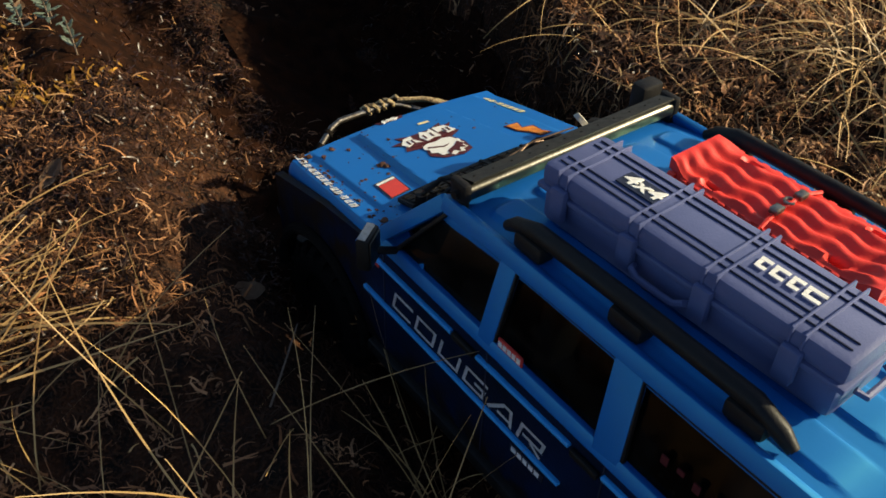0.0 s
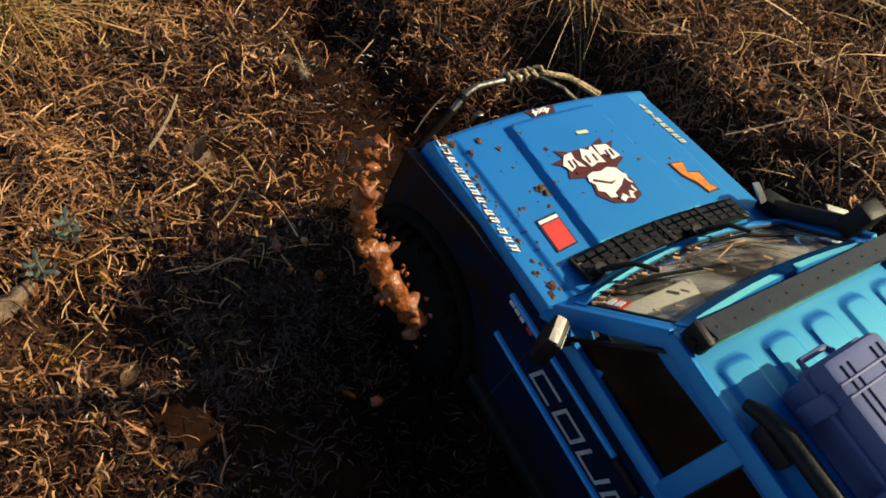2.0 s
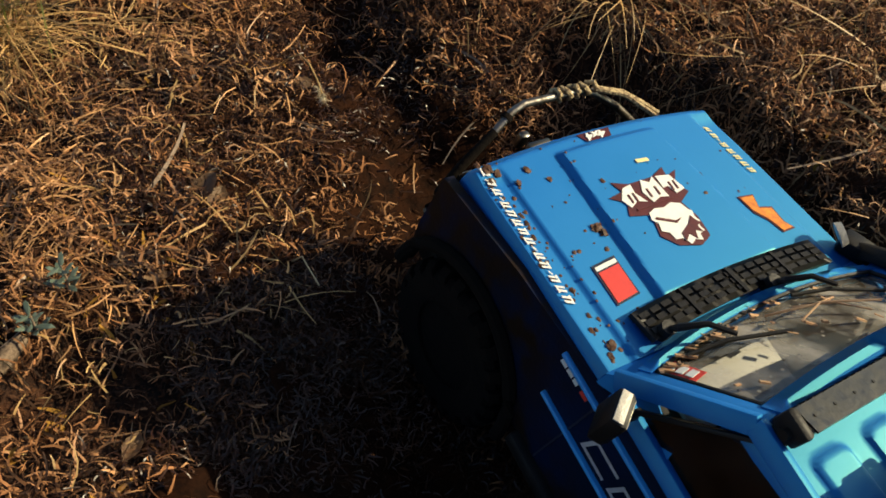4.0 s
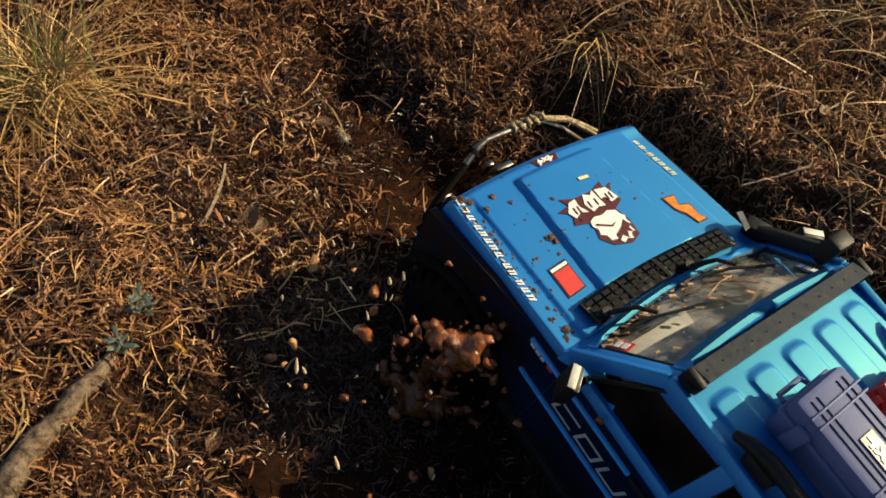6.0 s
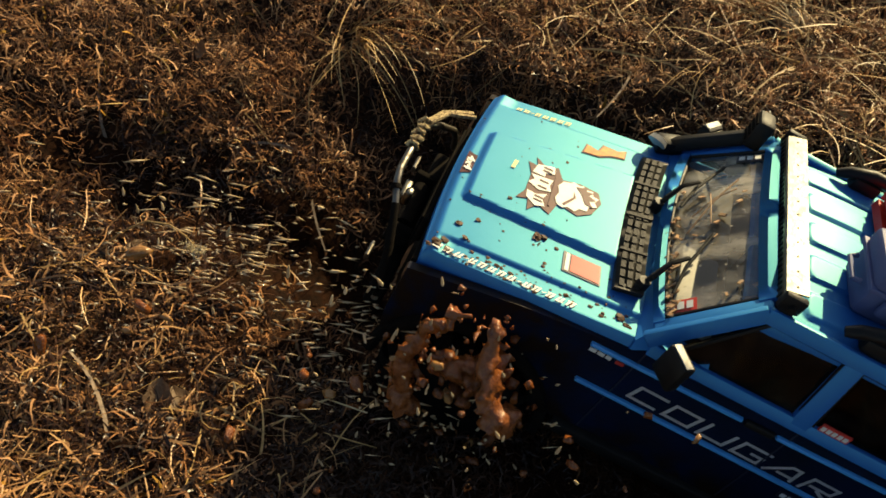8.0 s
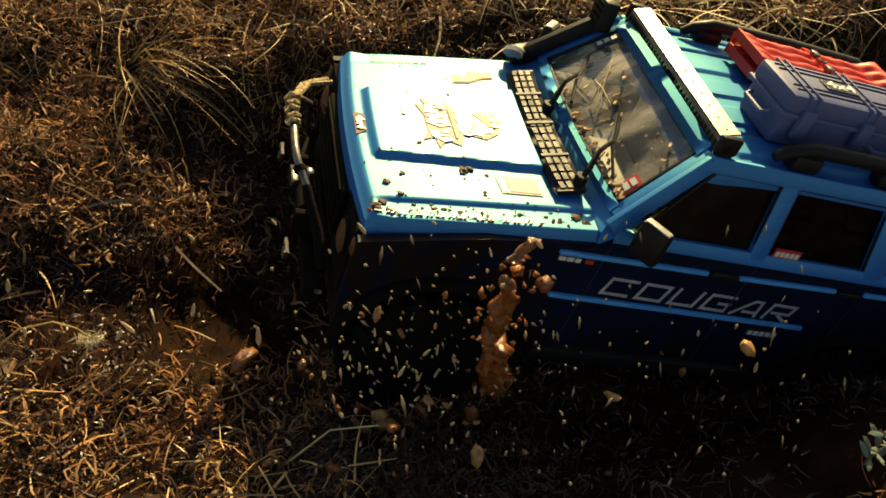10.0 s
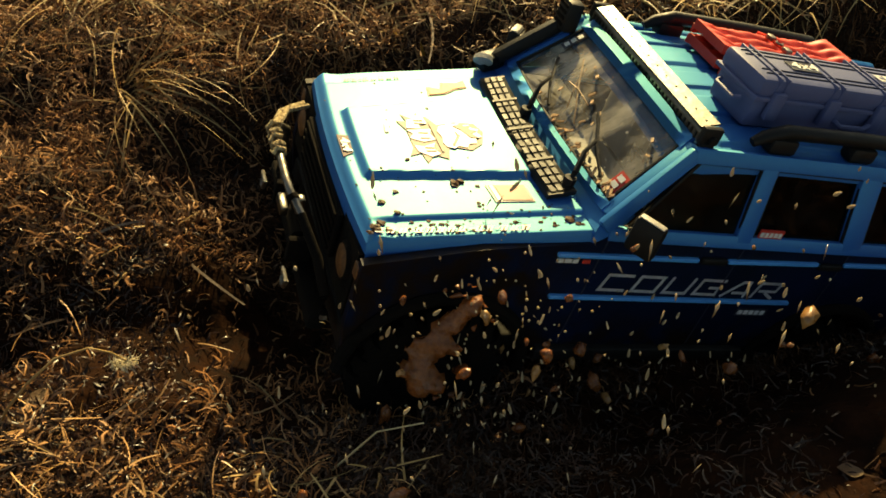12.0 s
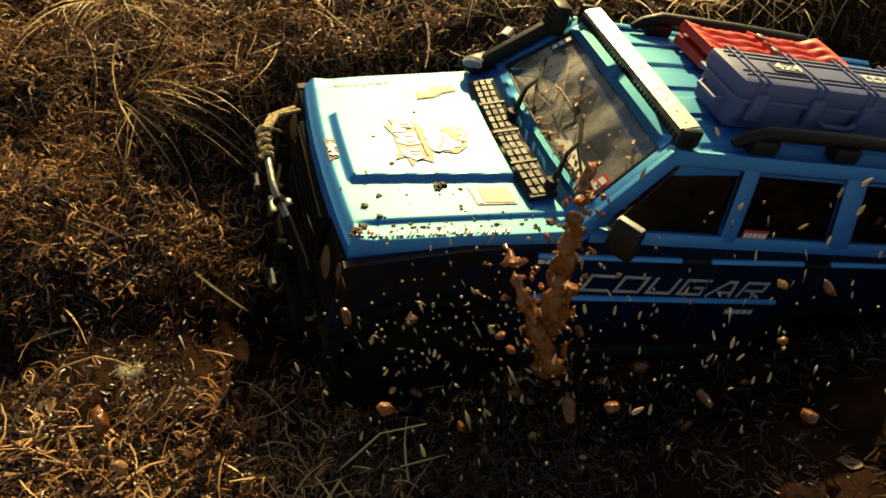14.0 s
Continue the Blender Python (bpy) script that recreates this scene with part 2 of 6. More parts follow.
def glass_material(name, dirt, dirt_color, tint, ior):
    """Thin clear plastic glazing with mud film and drops on it."""
    m = bpy.data.materials.new(name)
    m.use_nodes = True
    n, links = m.node_tree.nodes, m.node_tree.links
    out = n["Material Output"]
    b = n["Principled BSDF"]
    b.inputs["Base Color"].default_value, b.inputs["Roughness"].default_value = (*dirt_color, 1), 0.75
    clear, gloss, mixg, mixd = n.new("ShaderNodeBsdfTransparent"), n.new("ShaderNodeBsdfGlossy"), n.new("ShaderNodeMixShader"), n.new("ShaderNodeMixShader")
    clear.inputs["Color"].default_value = (*tint, 1)
    gloss.inputs["Roughness"].default_value = 0.08
    fres = n.new("ShaderNodeFresnel")
    fres.inputs["IOR"].default_value = ior
    links.new(fres.outputs["Fac"], mixg.inputs["Fac"])
    links.new(clear.outputs["BSDF"], mixg.inputs[1])
    links.new(gloss.outputs["BSDF"], mixg.inputs[2])
    co, swell, grains = n.new("ShaderNodeTexCoord"), n.new("ShaderNodeTexNoise"), n.new("ShaderNodeTexVoronoi")
    stretch = n.new("ShaderNodeMapping")
    stretch.inputs["Scale"].default_value, stretch.inputs["Rotation"].default_value = (1.0, 0.45, 0.45), (0, 0, 0.5)
    swell.inputs["Scale"].default_value, swell.inputs["Detail"].default_value, swell.inputs["Roughness"].default_value = 30, 9, 0.62
    grains.inputs["Scale"].default_value = 210
    links.new(co.outputs["Object"], stretch.inputs["Vector"])
    links.new(stretch.outputs["Vector"], swell.inputs["Vector"])
    links.new(co.outputs["Object"], grains.inputs["Vector"])
    film, dots, rng = n.new("ShaderNodeMapRange"), n.new("ShaderNodeMapRange"), n.new("ShaderNodeMath")
    film.inputs["From Min"].default_value, film.inputs["From Max"].default_value = 0.45, 0.74
    film.inputs["To Min"].default_value, film.inputs["To Max"].default_value = dirt * 0.06, dirt
    dots.inputs["From Min"].default_value, dots.inputs["From Max"].default_value = 0.30, 0.16
    dots.inputs["To Max"].default_value = dirt * 0.6
    links.new(swell.outputs["Fac"], film.inputs["Value"])
    links.new(grains.outputs["Distance"], dots.inputs["Value"])
    pick_dots = n.new("ShaderNodeMath")
    pick_dots.operation, rng.operation = "MULTIPLY", "MAXIMUM"
    links.new(dots.outputs["Result"], pick_dots.inputs[0])
    links.new(grains.outputs["Color"], pick_dots.inputs[1])
    links.new(film.outputs["Result"], rng.inputs[0])
    links.new(pick_dots.outputs["Value"], rng.inputs[1])
    links.new(rng.outputs["Value"], mixd.inputs["Fac"])
    links.new(mixg.outputs["Shader"], mixd.inputs[1])
    links.new(b.outputs["BSDF"], mixd.inputs[2])
    links.new(mixd.outputs["Shader"], out.inputs["Surface"])
    return m


# windscreen film: mud smears, paled to paint in grey reflections and haze
SCREEN = glass_material("muddy_hazy_windscreen", 0.95, (0.50, 0.45, 0.37), (0.80, 0.82, 0.83), 1.45)
PANE = glass_material("dark_window", 0.16, (0.07, 0.06, 0.05), (0.05, 0.055, 0.06), 1.22)

# ---- mesh helpers ----


def part(name, bm, mat, parent=None, label="", smooth=True, m=None):
    """Links a bmesh as one mesh object, under a thing or a part."""
    me = bpy.data.meshes.new(name)
    bmesh.ops.recalc_face_normals(bm, faces=bm.faces)
    bm.to_mesh(me)
    bm.free()
    me.materials.append(mat)
    ob = new(name, me)
    if smooth:
        smooth_faces(ob)
    if parent:
        ob.parent = parent
    if m is not None:
        ob.matrix_basis = m
    return tagged(ob, label)


def box(bm, x0, x1, y0, y1, z0, z1, bev=0.0, m=None):
    made = bmesh.ops.create_cube(bm, size=1.0)["verts"]
    t = Matrix.Translation(((x0 + x1) / 2, (y0 + y1) / 2, (z0 + z1) / 2)) @ Matrix.Diagonal((x1 - x0, y1 - y0, z1 - z0, 1))
    bmesh.ops.transform(bm, matrix=t, verts=made)
    if bev:
        edges = list({e for v in made for e in v.link_edges})
        made = [v for f in bmesh.ops.bevel(bm, geom=edges, offset=bev, segments=2, affect="EDGES", profile=0.5)["faces"] for v in f.verts] + [v for v in made if v.is_valid]
        made = list({v for v in made} | {w for v in made for e in v.link_edges for w in e.verts})
    if m is not None:
        bmesh.ops.transform(bm, matrix=m, verts=list(set(made)))
    return bm


def tube(bm, pts, r, seg=10, flat=1.0):
    """A round bar swept along a line of points; r may be a list."""
    pts = [Vector(p) for p in pts]
    rings = []
    for i, p in enumerate(pts):
        d = (pts[min(i + 1, len(pts) - 1)] - pts[max(i - 1, 0)]).normalized()
        a = d.cross(Vector((0, 0, 1)) if abs(d.z) < 0.9 else Vector((1, 0, 0))).normalized()
        b = d.cross(a)
        rad = r[i] if isinstance(r, (list, tuple)) else r
        rings.append([bm.verts.new(p + (a * math.cos(u) + b * math.sin(u) * flat) * rad) for u in (2 * math.pi * k / seg for k in range(seg))])
    for r0, r1 in zip(rings, rings[1:]):
        for k in range(seg):
            bm.faces.new((r0[k], r0[(k + 1) % seg], r1[(k + 1) % seg], r1[k]))
    bm.faces.new(rings[0][::-1])
    bm.faces.new(rings[-1])
    return bm


def slab(bm, loop, push):
    """A plate: a closed loop of points, thickened by the vector push."""
    push = Vector(push)
    a = [bm.verts.new(Vector(p)) for p in loop]
    b = [bm.verts.new(Vector(p) + push) for p in loop]
    bm.faces.new(a)
    bm.faces.new(b[::-1])
    for i in range(len(a)):
        j = (i + 1) % len(a)
        bm.faces.new((a[j], a[i], b[i], b[j]))
    return bm


def beam(bm, a, b, w, d, up=(0, 0, 1), bev=0.001):
    """A bevelled bar from a to b, w wide across and d deep along up."""
    a, b = Vector(a), Vector(b)
    y = (b - a).normalized()
    x = y.cross(Vector(up)).normalized()
    z = x.cross(y)
    m = Matrix((x, y, z)).transposed().to_4x4()
    m.translation = (a + b) / 2
    h = (b - a).length / 2
    return box(bm, -w / 2, w / 2, -h, h, -d / 2, d / 2, bev, m)


def sheet(bm, xs, ys, zf, thick):
    """A skin over a grid of points (x of u and v, y, z) with a skirt down by thick."""
    nx, ny = len(xs), len(ys)
    top = [[bm.verts.new(zf(x, y)) for x in xs] for y in ys]
    for j in range(ny - 1):
        for i in range(nx - 1):
            bm.faces.new((top[j][i], top[j][i + 1], top[j + 1][i + 1], top[j + 1][i]))
    rim = [top[0][i] for i in range(nx)] + [top[j][nx - 1] for j in range(1, ny)] + [top[ny - 1][i] for i in range(nx - 2, -1, -1)] + [top[j][0] for j in range(ny - 2, 0, -1)]
    low = [bm.verts.new(v.co - Vector((0, 0, thick))) for v in rim]
    for i in range(len(rim)):
        j = (i + 1) % len(rim)
        bm.faces.new((rim[i], low[i], low[j], rim[j]))
    return bm


def smooth_faces(ob, angle=40):
    """Rounded shading, with edges sharper than angle kept crisp."""
    bm = bmesh.new()
    bm.from_mesh(ob.data)
    for f in bm.faces:
        f.smooth = True
    for e in bm.edges:
        if len(e.link_faces) == 2 and e.calc_face_angle(0) > radians(angle):
            e.smooth = False
    bm.to_mesh(ob.data)
    bm.free()
    return ob


def smoothstep(a, b, x):
    t = min(1.0, max(0.0, (x - a) / (b - a)))
    return t * t * (3 - 2 * t)


# ---- the ground ----
rng_ = np.random.default_rng(7)
LATTICE = rng_.random((64, 64))


def value_noise(x, y, scale):
    """Smooth noise from -1 to 1 on a lattice, for arrays."""
    u, v = np.asarray(x) * scale + 100.0, np.asarray(y) * scale + 100.0
    i, j = np.floor(u).astype(int), np.floor(v).astype(int)
    fu, fv = u - i, v - j
    fu, fv = fu * fu * (3 - 2 * fu), fv * fv * (3 - 2 * fv)
    g = lambda a, b: LATTICE[a % 64, b % 64]
    return 2 * ((g(i, j) * (1 - fu) + g(i + 1, j) * fu) * (1 - fv) + (g(i, j + 1) * (1 - fu) + g(i + 1, j + 1) * fu) * fv) - 1


FLOOR_Y = (-2.4, -1.5, -1.1, -0.85, -0.62, -0.45, -0.3, -0.15, 0.0, 0.08, 0.16, 0.26)
FLOOR_Z = (0.0, -0.07, -0.13, -0.205, -0.21, -0.20, -0.185, -0.135, -0.105, -0.07, -0.03, 0.0)


def channel(x, y):
    """How deep the rutted hollow lies below the moss: 0 outside it."""
    depth = np.interp(y, FLOOR_Y, FLOOR_Z)
    wob = 0.02 * value_noise(0.3, y, 6.0)
    left, right = -0.130 + wob, 0.125 + wob
    bank_l = np.clip((x - (left - 0.12)) / 0.12, 0, 1)
    bank_r = np.clip(((right + 0.075) - x) / 0.075, 0, 1)
    k = np.minimum(bank_l, bank_r)
    lean = np.clip((x + 0.10) / 0.14, 0, 1)
    return depth * k * k * (3 - 2 * k) * (0.55 + 0.45 * lean * lean * (3 - 2 * lean))


def furrow(x, y):
    """The shallow wet furrow that runs on ahead of the hollow: 1 along its middle."""
    mid = -0.035 + 0.018 * value_noise(0.7, y, 7.0)
    k = np.clip((y + 0.02) / 0.10, 0, 1) * np.clip((0.46 - y) / 0.16, 0, 1)
    return k * np.exp(-((x - mid) / (0.064 + 0.014 * value_noise(2.1, y, 9.0))) ** 2)


def height(x, y):
    """The ground's height, for arrays."""
    x, y = np.asarray(x, float), np.asarray(y, float)
    away = np.hypot(x, y + 0.3)
    near, far = np.clip((1.9 - away) / 0.7, 0, 1), np.clip((away - 2.0) / 4.0, 0, 1)
    z = channel(x, y) + (0.012 * value_noise(x, y, 4.0) + 0.013 * value_noise(x, y, 11.0) + 0.007 * value_noise(x, y, 35.0) + 0.0022 * value_noise(x, y, 90.0)) * near
    z = z - 0.025 * np.exp(-((x + 0.2) ** 2 / 0.006 + (y + 0.12) ** 2 / 0.05))
    z = z - 0.036 * furrow(x, y)
    return z + far * 0.4 * value_noise(x, y, 0.08)


def axis(lo, hi, step, far):
    inner = list(np.arange(lo, hi + step / 2, step))
    a, b, d = [], [], step
    while d < far:
        d *= 1.5
        a.append(lo - d)
        b.append(hi + d)
    return a[::-1] + inner + b


def mesh_object(name, verts, faces, mat, smooth=False):
    me = bpy.data.meshes.new(name)
    me.from_pydata(verts, [], faces)
    me.materials.append(mat)
    if smooth:
        me.polygons.foreach_set("use_smooth", [True] * len(me.polygons))
    me.update()
    return new(name, me)


def ground_sheet():
    xs, ys = axis(-0.75, 0.95, 0.0075, 900.0), axis(-1.35, 0.75, 0.0075, 900.0)
    gx, gy = np.meshgrid(xs, ys)
    gz = height(gx, gy)
    nx = len(xs)
    verts = np.stack([gx.ravel(), gy.ravel(), gz.ravel()], 1).tolist()
    faces = [(j * nx + i, j * nx + i + 1, (j + 1) * nx + i + 1, (j + 1) * nx + i) for j in range(len(ys) - 1) for i in range(nx - 1)]
    ob = mesh_object("ground", verts, faces, PEAT, True)
    return tagged(ob, "dark peaty moor soil with rust-brown moss and litter", "ground", kind="structure")


def mud_smear(x, y):
    """Little litter where mud lies, and on the bank to deepen its shade: above 0.62."""
    return splat(x, y) + np.exp(-(((x + 0.265) / 0.085) ** 2 + ((y + 0.20) / 0.15) ** 2))


def splat(x, y):
    """The plastered mud itself."""
    return np.exp(-(((x + 0.10) / 0.17) ** 2 + ((y - 0.12) / 0.11) ** 2)) + 0.38 * value_noise(x, y, 13.0) + 0.15 * value_noise(x, y, 37.0)


def shaded_slop(x, y):
    """Black slurry beside the wheels, laid also to paint in the truck's shade."""
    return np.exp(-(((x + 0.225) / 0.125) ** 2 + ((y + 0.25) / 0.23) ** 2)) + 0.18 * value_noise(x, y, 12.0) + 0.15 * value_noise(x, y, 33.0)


def mud_floor():
    """Churned wet mud on the bottom of the hollow, with ruts, lumps and a ragged rim."""
    xs, ys = np.arange(-0.42, 0.24, 0.006), np.arange(-1.5, 0.5, 0.006)
    gx, gy = np.meshgrid(xs, ys)
    base = height(gx, gy)
    edge = channel(gx, gy) + 0.025 * value_noise(gx, gy, 9.0) + 0.012 * value_noise(gx, gy, 30.0)
    gz = base + 0.005 + 0.007 * value_noise(gx, gy, 22.0) + 0.004 * value_noise(gx, gy, 60.0) - 0.02 * np.clip((edge + 0.05) / 0.03, 0, 1)
    smear = splat(gx, gy)
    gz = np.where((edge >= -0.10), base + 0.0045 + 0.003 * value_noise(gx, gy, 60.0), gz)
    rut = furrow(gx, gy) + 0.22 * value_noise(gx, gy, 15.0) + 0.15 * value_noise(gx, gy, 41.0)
    # the sheet on the bank also blackens ground in the truck's shade
    keep, nx = (edge < -0.10) | (smear > 0.62) | (rut > 0.5) | (shaded_slop(gx, gy) > 0.5), len(xs)
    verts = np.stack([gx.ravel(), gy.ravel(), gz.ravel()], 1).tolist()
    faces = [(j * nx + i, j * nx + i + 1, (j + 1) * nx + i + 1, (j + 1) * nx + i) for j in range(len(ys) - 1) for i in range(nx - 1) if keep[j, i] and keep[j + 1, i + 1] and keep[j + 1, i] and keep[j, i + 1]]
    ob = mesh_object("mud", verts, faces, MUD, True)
    return tagged(ob, "black churned wet mud filling the hollow, and darkening the shaded bank", "mud", kind="structure")


ground_sheet()
mud_floor()

# ---- the truck; its own space: y ahead from the bonnet's front edge, z from the wheels' foot ----
truck = new("toy_truck")
truck.empty_display_size = 0.05
tagged(truck, "blue radio-controlled off-road truck, muddy, stuck in a bog hollow", "toy truck")
FRONT_AXLE, REAR_AXLE, WHEEL_R = -0.072, -0.415, 0.060
TAIL = -0.535


def bonnet_base(y):
    return 0.1715 + 0.158 * -y


def scoop(x, y):
    """The raised middle panel of the bonnet, wider to the rear."""
    half = 0.040 + 0.011 * (-y / 0.13)
    return 0.0042 * smoothstep(half + 0.0022, half - 0.0012, abs(x)) * smoothstep(-0.011, -0.015, y) * smoothstep(-0.1320, -0.1280, y)


def bonnet_point(u, y):
    half = 0.1045 + 0.008 * (-y / 0.155)
    x = u * half
    z = bonnet_base(y) + scoop(x, y) + 0.0015 * (1 - u * u)
    z -= 0.0022 * smoothstep(0.80, 0.83, abs(u)) * smoothstep(0.0, -0.02, y)
    z -= 0.007 * smoothstep(0.965, 1.0, abs(u)) ** 2
    z -= 0.006 * smoothstep(-0.006, 0.002, y) ** 2
    return Vector((x, y - 0.006 * u * u * smoothstep(-0.05, 0.0, y), z))


def on_bonnet(x, y, lift=0.0006):
    half = 0.1045 + 0.008 * (-y / 0.155)
    p = bonnet_point(max(-1, min(1, x / half)), y)
    return Vector((x, y, p.z + lift))


def body_panels():
    us = sorted({round(-1 + 2 * i / 150, 4) for i in range(151)} | {s * v for v in (0.955, 0.97, 0.985) for s in (-1, 1)})
    ys = [0.002 - 0.157 * i / 110 for i in range(111)]
    bonnet = part("bonnet", sheet(bmesh.new(), us, ys, bonnet_point, 0.012), BLUE, truck, "blue bonnet with raised centre panel, mud-spattered")
    # wings and doors: one pressed flank each side with both wheel arches cut out
    for side in (-1, 1):
        def arch(cy, r):
            return [(cy + r * math.cos(a), 0.066 + r * math.sin(a)) for a in (math.pi * k / 14 for k in range(15))]
        line = [(0.0, 0.105)] + arch(FRONT_AXLE, 0.066)[0:15] + [(FRONT_AXLE - 0.068, 0.088)]
        line += [(REAR_AXLE + 0.068, 0.088)] + arch(REAR_AXLE, 0.066) + [(TAIL, 0.105), (TAIL, 0.192), (-0.165, 0.192), (-0.155, 0.186), (-0.08, 0.176), (0.0, 0.158)]
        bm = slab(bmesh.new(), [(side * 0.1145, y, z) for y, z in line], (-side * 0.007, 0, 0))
        part("flank", bm, FLANK, truck, "muddy side panel, its blue darkened to navy as shade")
        # shut lines of the doors
        for y in (-0.166, -0.283, -0.386):
            bm = bmesh.new()
            box(bm, side * 0.1145 - 0.0006, side * 0.1145 + 0.0006, y - 0.0006, y + 0.0006, 0.092, 0.19)
            part("door_gap", bm, NAVY, truck, smooth=False)
        for a, b, z0, z1 in ((-0.132, -0.248, 0.1762, 0.1776), (-0.274, -0.360, 0.1778, 0.1796), (-0.386, -0.470, 0.1802, 0.1816), (-0.140, -0.357, 0.1383, 0.1390)):
            bm = beam(bmesh.new(), (side * 0.1152, a, z0), (side * 0.1152, b, z1), 0.0044, 0.0034, bev=0.0010)
            part("trim_strip", bm, SKYLIT_BLUE, truck, "raised blue trim strip, lightened for the sky on its top")
        bm = bmesh.new()
        tube(bm, [(side * 0.1165, FRONT_AXLE + 0.069 * math.cos(a), 0.066 + 0.069 * math.sin(a)) for a in (math.pi * k / 16 for k in range(17))], 0.005, 8)
        part("arch_flare", bm, RUBBER, truck, "black plastic wheel arch flare")
        bm = bmesh.new()
        tube(bm, [(side * 0.1165, REAR_AXLE + 0.069 * math.cos(a), 0.066 + 0.069 * math.sin(a)) for a in (math.pi * k / 16 for k in range(17))], 0.005, 8)
        part("arch_flare", bm, RUBBER, truck, "black plastic wheel arch flare")
        bm = box(bmesh.new(), side * 0.113 - 0.008, side * 0.113 + 0.008, REAR_AXLE + 0.075, FRONT_AXLE - 0.075, 0.078, 0.09, 0.003)
        part("sill", bm, BLACK, truck, "black side sill")
        for y in (-0.261, -0.373):
            bm = box(bmesh.new(), side * 0.1165 - 0.002, side * 0.1165 + 0.002, y - 0.011, y + 0.011, 0.1752, 0.1806, 0.0012)
            part("door_handle", bm, BLACK, truck, "black door handle")
    # shoulder and cowl
    for side in (-1, 1):
        bm = slab(bmesh.new(), [(side * 0.1145, -0.155, 0.187), (side * 0.1125, -0.155, 0.1945), (side * 0.097, -0.168, 0.204), (side * 0.107, -0.205, 0.203), (side * 0.1145, -0.21, 0.193)], (-side * 0.004, 0, -0.004))
        part("shoulder", bm, BLUE, truck)
    bm = slab(bmesh.new(), [(-0.1125, -0.1545, 0.1945), (0.1125, -0.1545, 0.1945), (0.099, -0.168, 0.2035), (0.05, -0.160, 0.2035), (-0.05, -0.160, 0.2035), (-0.099, -0.168, 0.2035)], (0, 0, -0.006))
    part("cowl", bm, BLUE, truck)
    bm = bmesh.new()
    box(bm, -0.106, 0.106, TAIL + 0.004, -0.004, 0.07, 0.09, 0.003)
    part("floor_pan", bm, BLACK, truck, "black underbody")
    bm = slab(bmesh.new(), [(-0.1145, TAIL, 0.10), (0.1145, TAIL, 0.10), (0.1145, TAIL, 0.192), (0.098, TAIL, 0.254), (-0.098, TAIL, 0.254), (-0.1145, TAIL, 0.192)], (0, 0.006, 0))
    part("tailgate", bm, BLUE, truck)
    return bonnet


def cab_side(side):
    """Pillars, roof rail and belt line of one side, leaning in towards the roof, with three panes."""
    def at(y, z):
        return Vector((side * (0.1125 - 0.0155 * (z - 0.192) / 0.062), y, z))
    up = (side, 0, 0.3)
    beams = (("belt", (-0.165, 0.194), (TAIL, 0.194), 0.010), ("roof_rail", (-0.212, 0.253), (TAIL, 0.255), 0.011),
             ("front_pillar", (-0.160, 0.198), (-0.214, 0.254), 0.011), ("middle_pillar", (-0.2785, 0.192), (-0.2795, 0.254), 0.014),
             ("rear_pillar", (-0.384, 0.192), (-0.376, 0.254), 0.020), ("tail_pillar", (TAIL + 0.012, 0.192), (TAIL + 0.012, 0.254), 0.024))
    for name, a, b, w in beams:
        bm = beam(bmesh.new(), at(*a), at(*b), w, 0.006, up, 0.0012)
        part(name, bm, BLUE, truck)
    panes = (((-0.178, 0.197), (-0.273, 0.197), (-0.273, 0.249), (-0.219, 0.249)), ((-0.286, 0.197), (-0.374, 0.197), (-0.368, 0.249), (-0.286, 0.249)), ((-0.394, 0.197), (TAIL + 0.024, 0.197), (TAIL + 0.024, 0.249), (-0.386, 0.249)))
    for loop in panes:
        inner = [at(*p) - Vector((side * 0.0022, 0, 0)) for p in loop]
        pane = part("side_window", slab(bmesh.new(), inner, (-side * 0.001, 0, 0)), PANE, truck, "dark dusty side window", smooth=False)
        pane.visible_shadow = False
        bm = bmesh.new()
        rim = [at(*p) + Vector((side * 0.0008, 0, 0)) for p in loop]
        for a, b in zip(rim, rim[1:] + rim[:1]):
            beam(bm, a, b, 0.0026, 0.003, up, 0.0006)
        part("window_seal", bm, BLACK, truck, "black rubber window seal")
    return panes


def roof_point(u, y):
    x = u * 0.0985
    z = 0.2565 + 0.0055 * (1 - u * u)
    z -= 0.006 * smoothstep(0.95, 1.0, abs(u)) ** 2
    z -= 0.010 * smoothstep(-0.222, -0.206, y) ** 2 + 0.75 * max(0.0, y + 0.31) ** 2
    for cx in (-0.072, -0.036, 0.0, 0.036, 0.072):
        d = abs(x - cx)
        front = -0.238 - 0.0 * d
        inside = smoothstep(0.0128, 0.0100, d) * smoothstep(front + 0.002, front - 0.002, y + 0.35 * max(0.0, d - 0.004) ** 2 / 0.006)
        z += 0.0022 * inside * smoothstep(-0.49, -0.48, y)
    return Vector((x, y, z))


def roof_panel():
    us = [-1 + 2 * i / 132 for i in range(133)]
    ys = [-0.206 - 0.010 * i / 4 for i in range(4)] + [-0.216 - 0.034 * i / 17 for i in range(17)] + [-0.25 - (0.285) * i / 40 for i in range(41)]
    part("roof", sheet(bmesh.new(), us, ys, roof_point, 0.006), BLUE, truck, "blue ribbed roof panel")


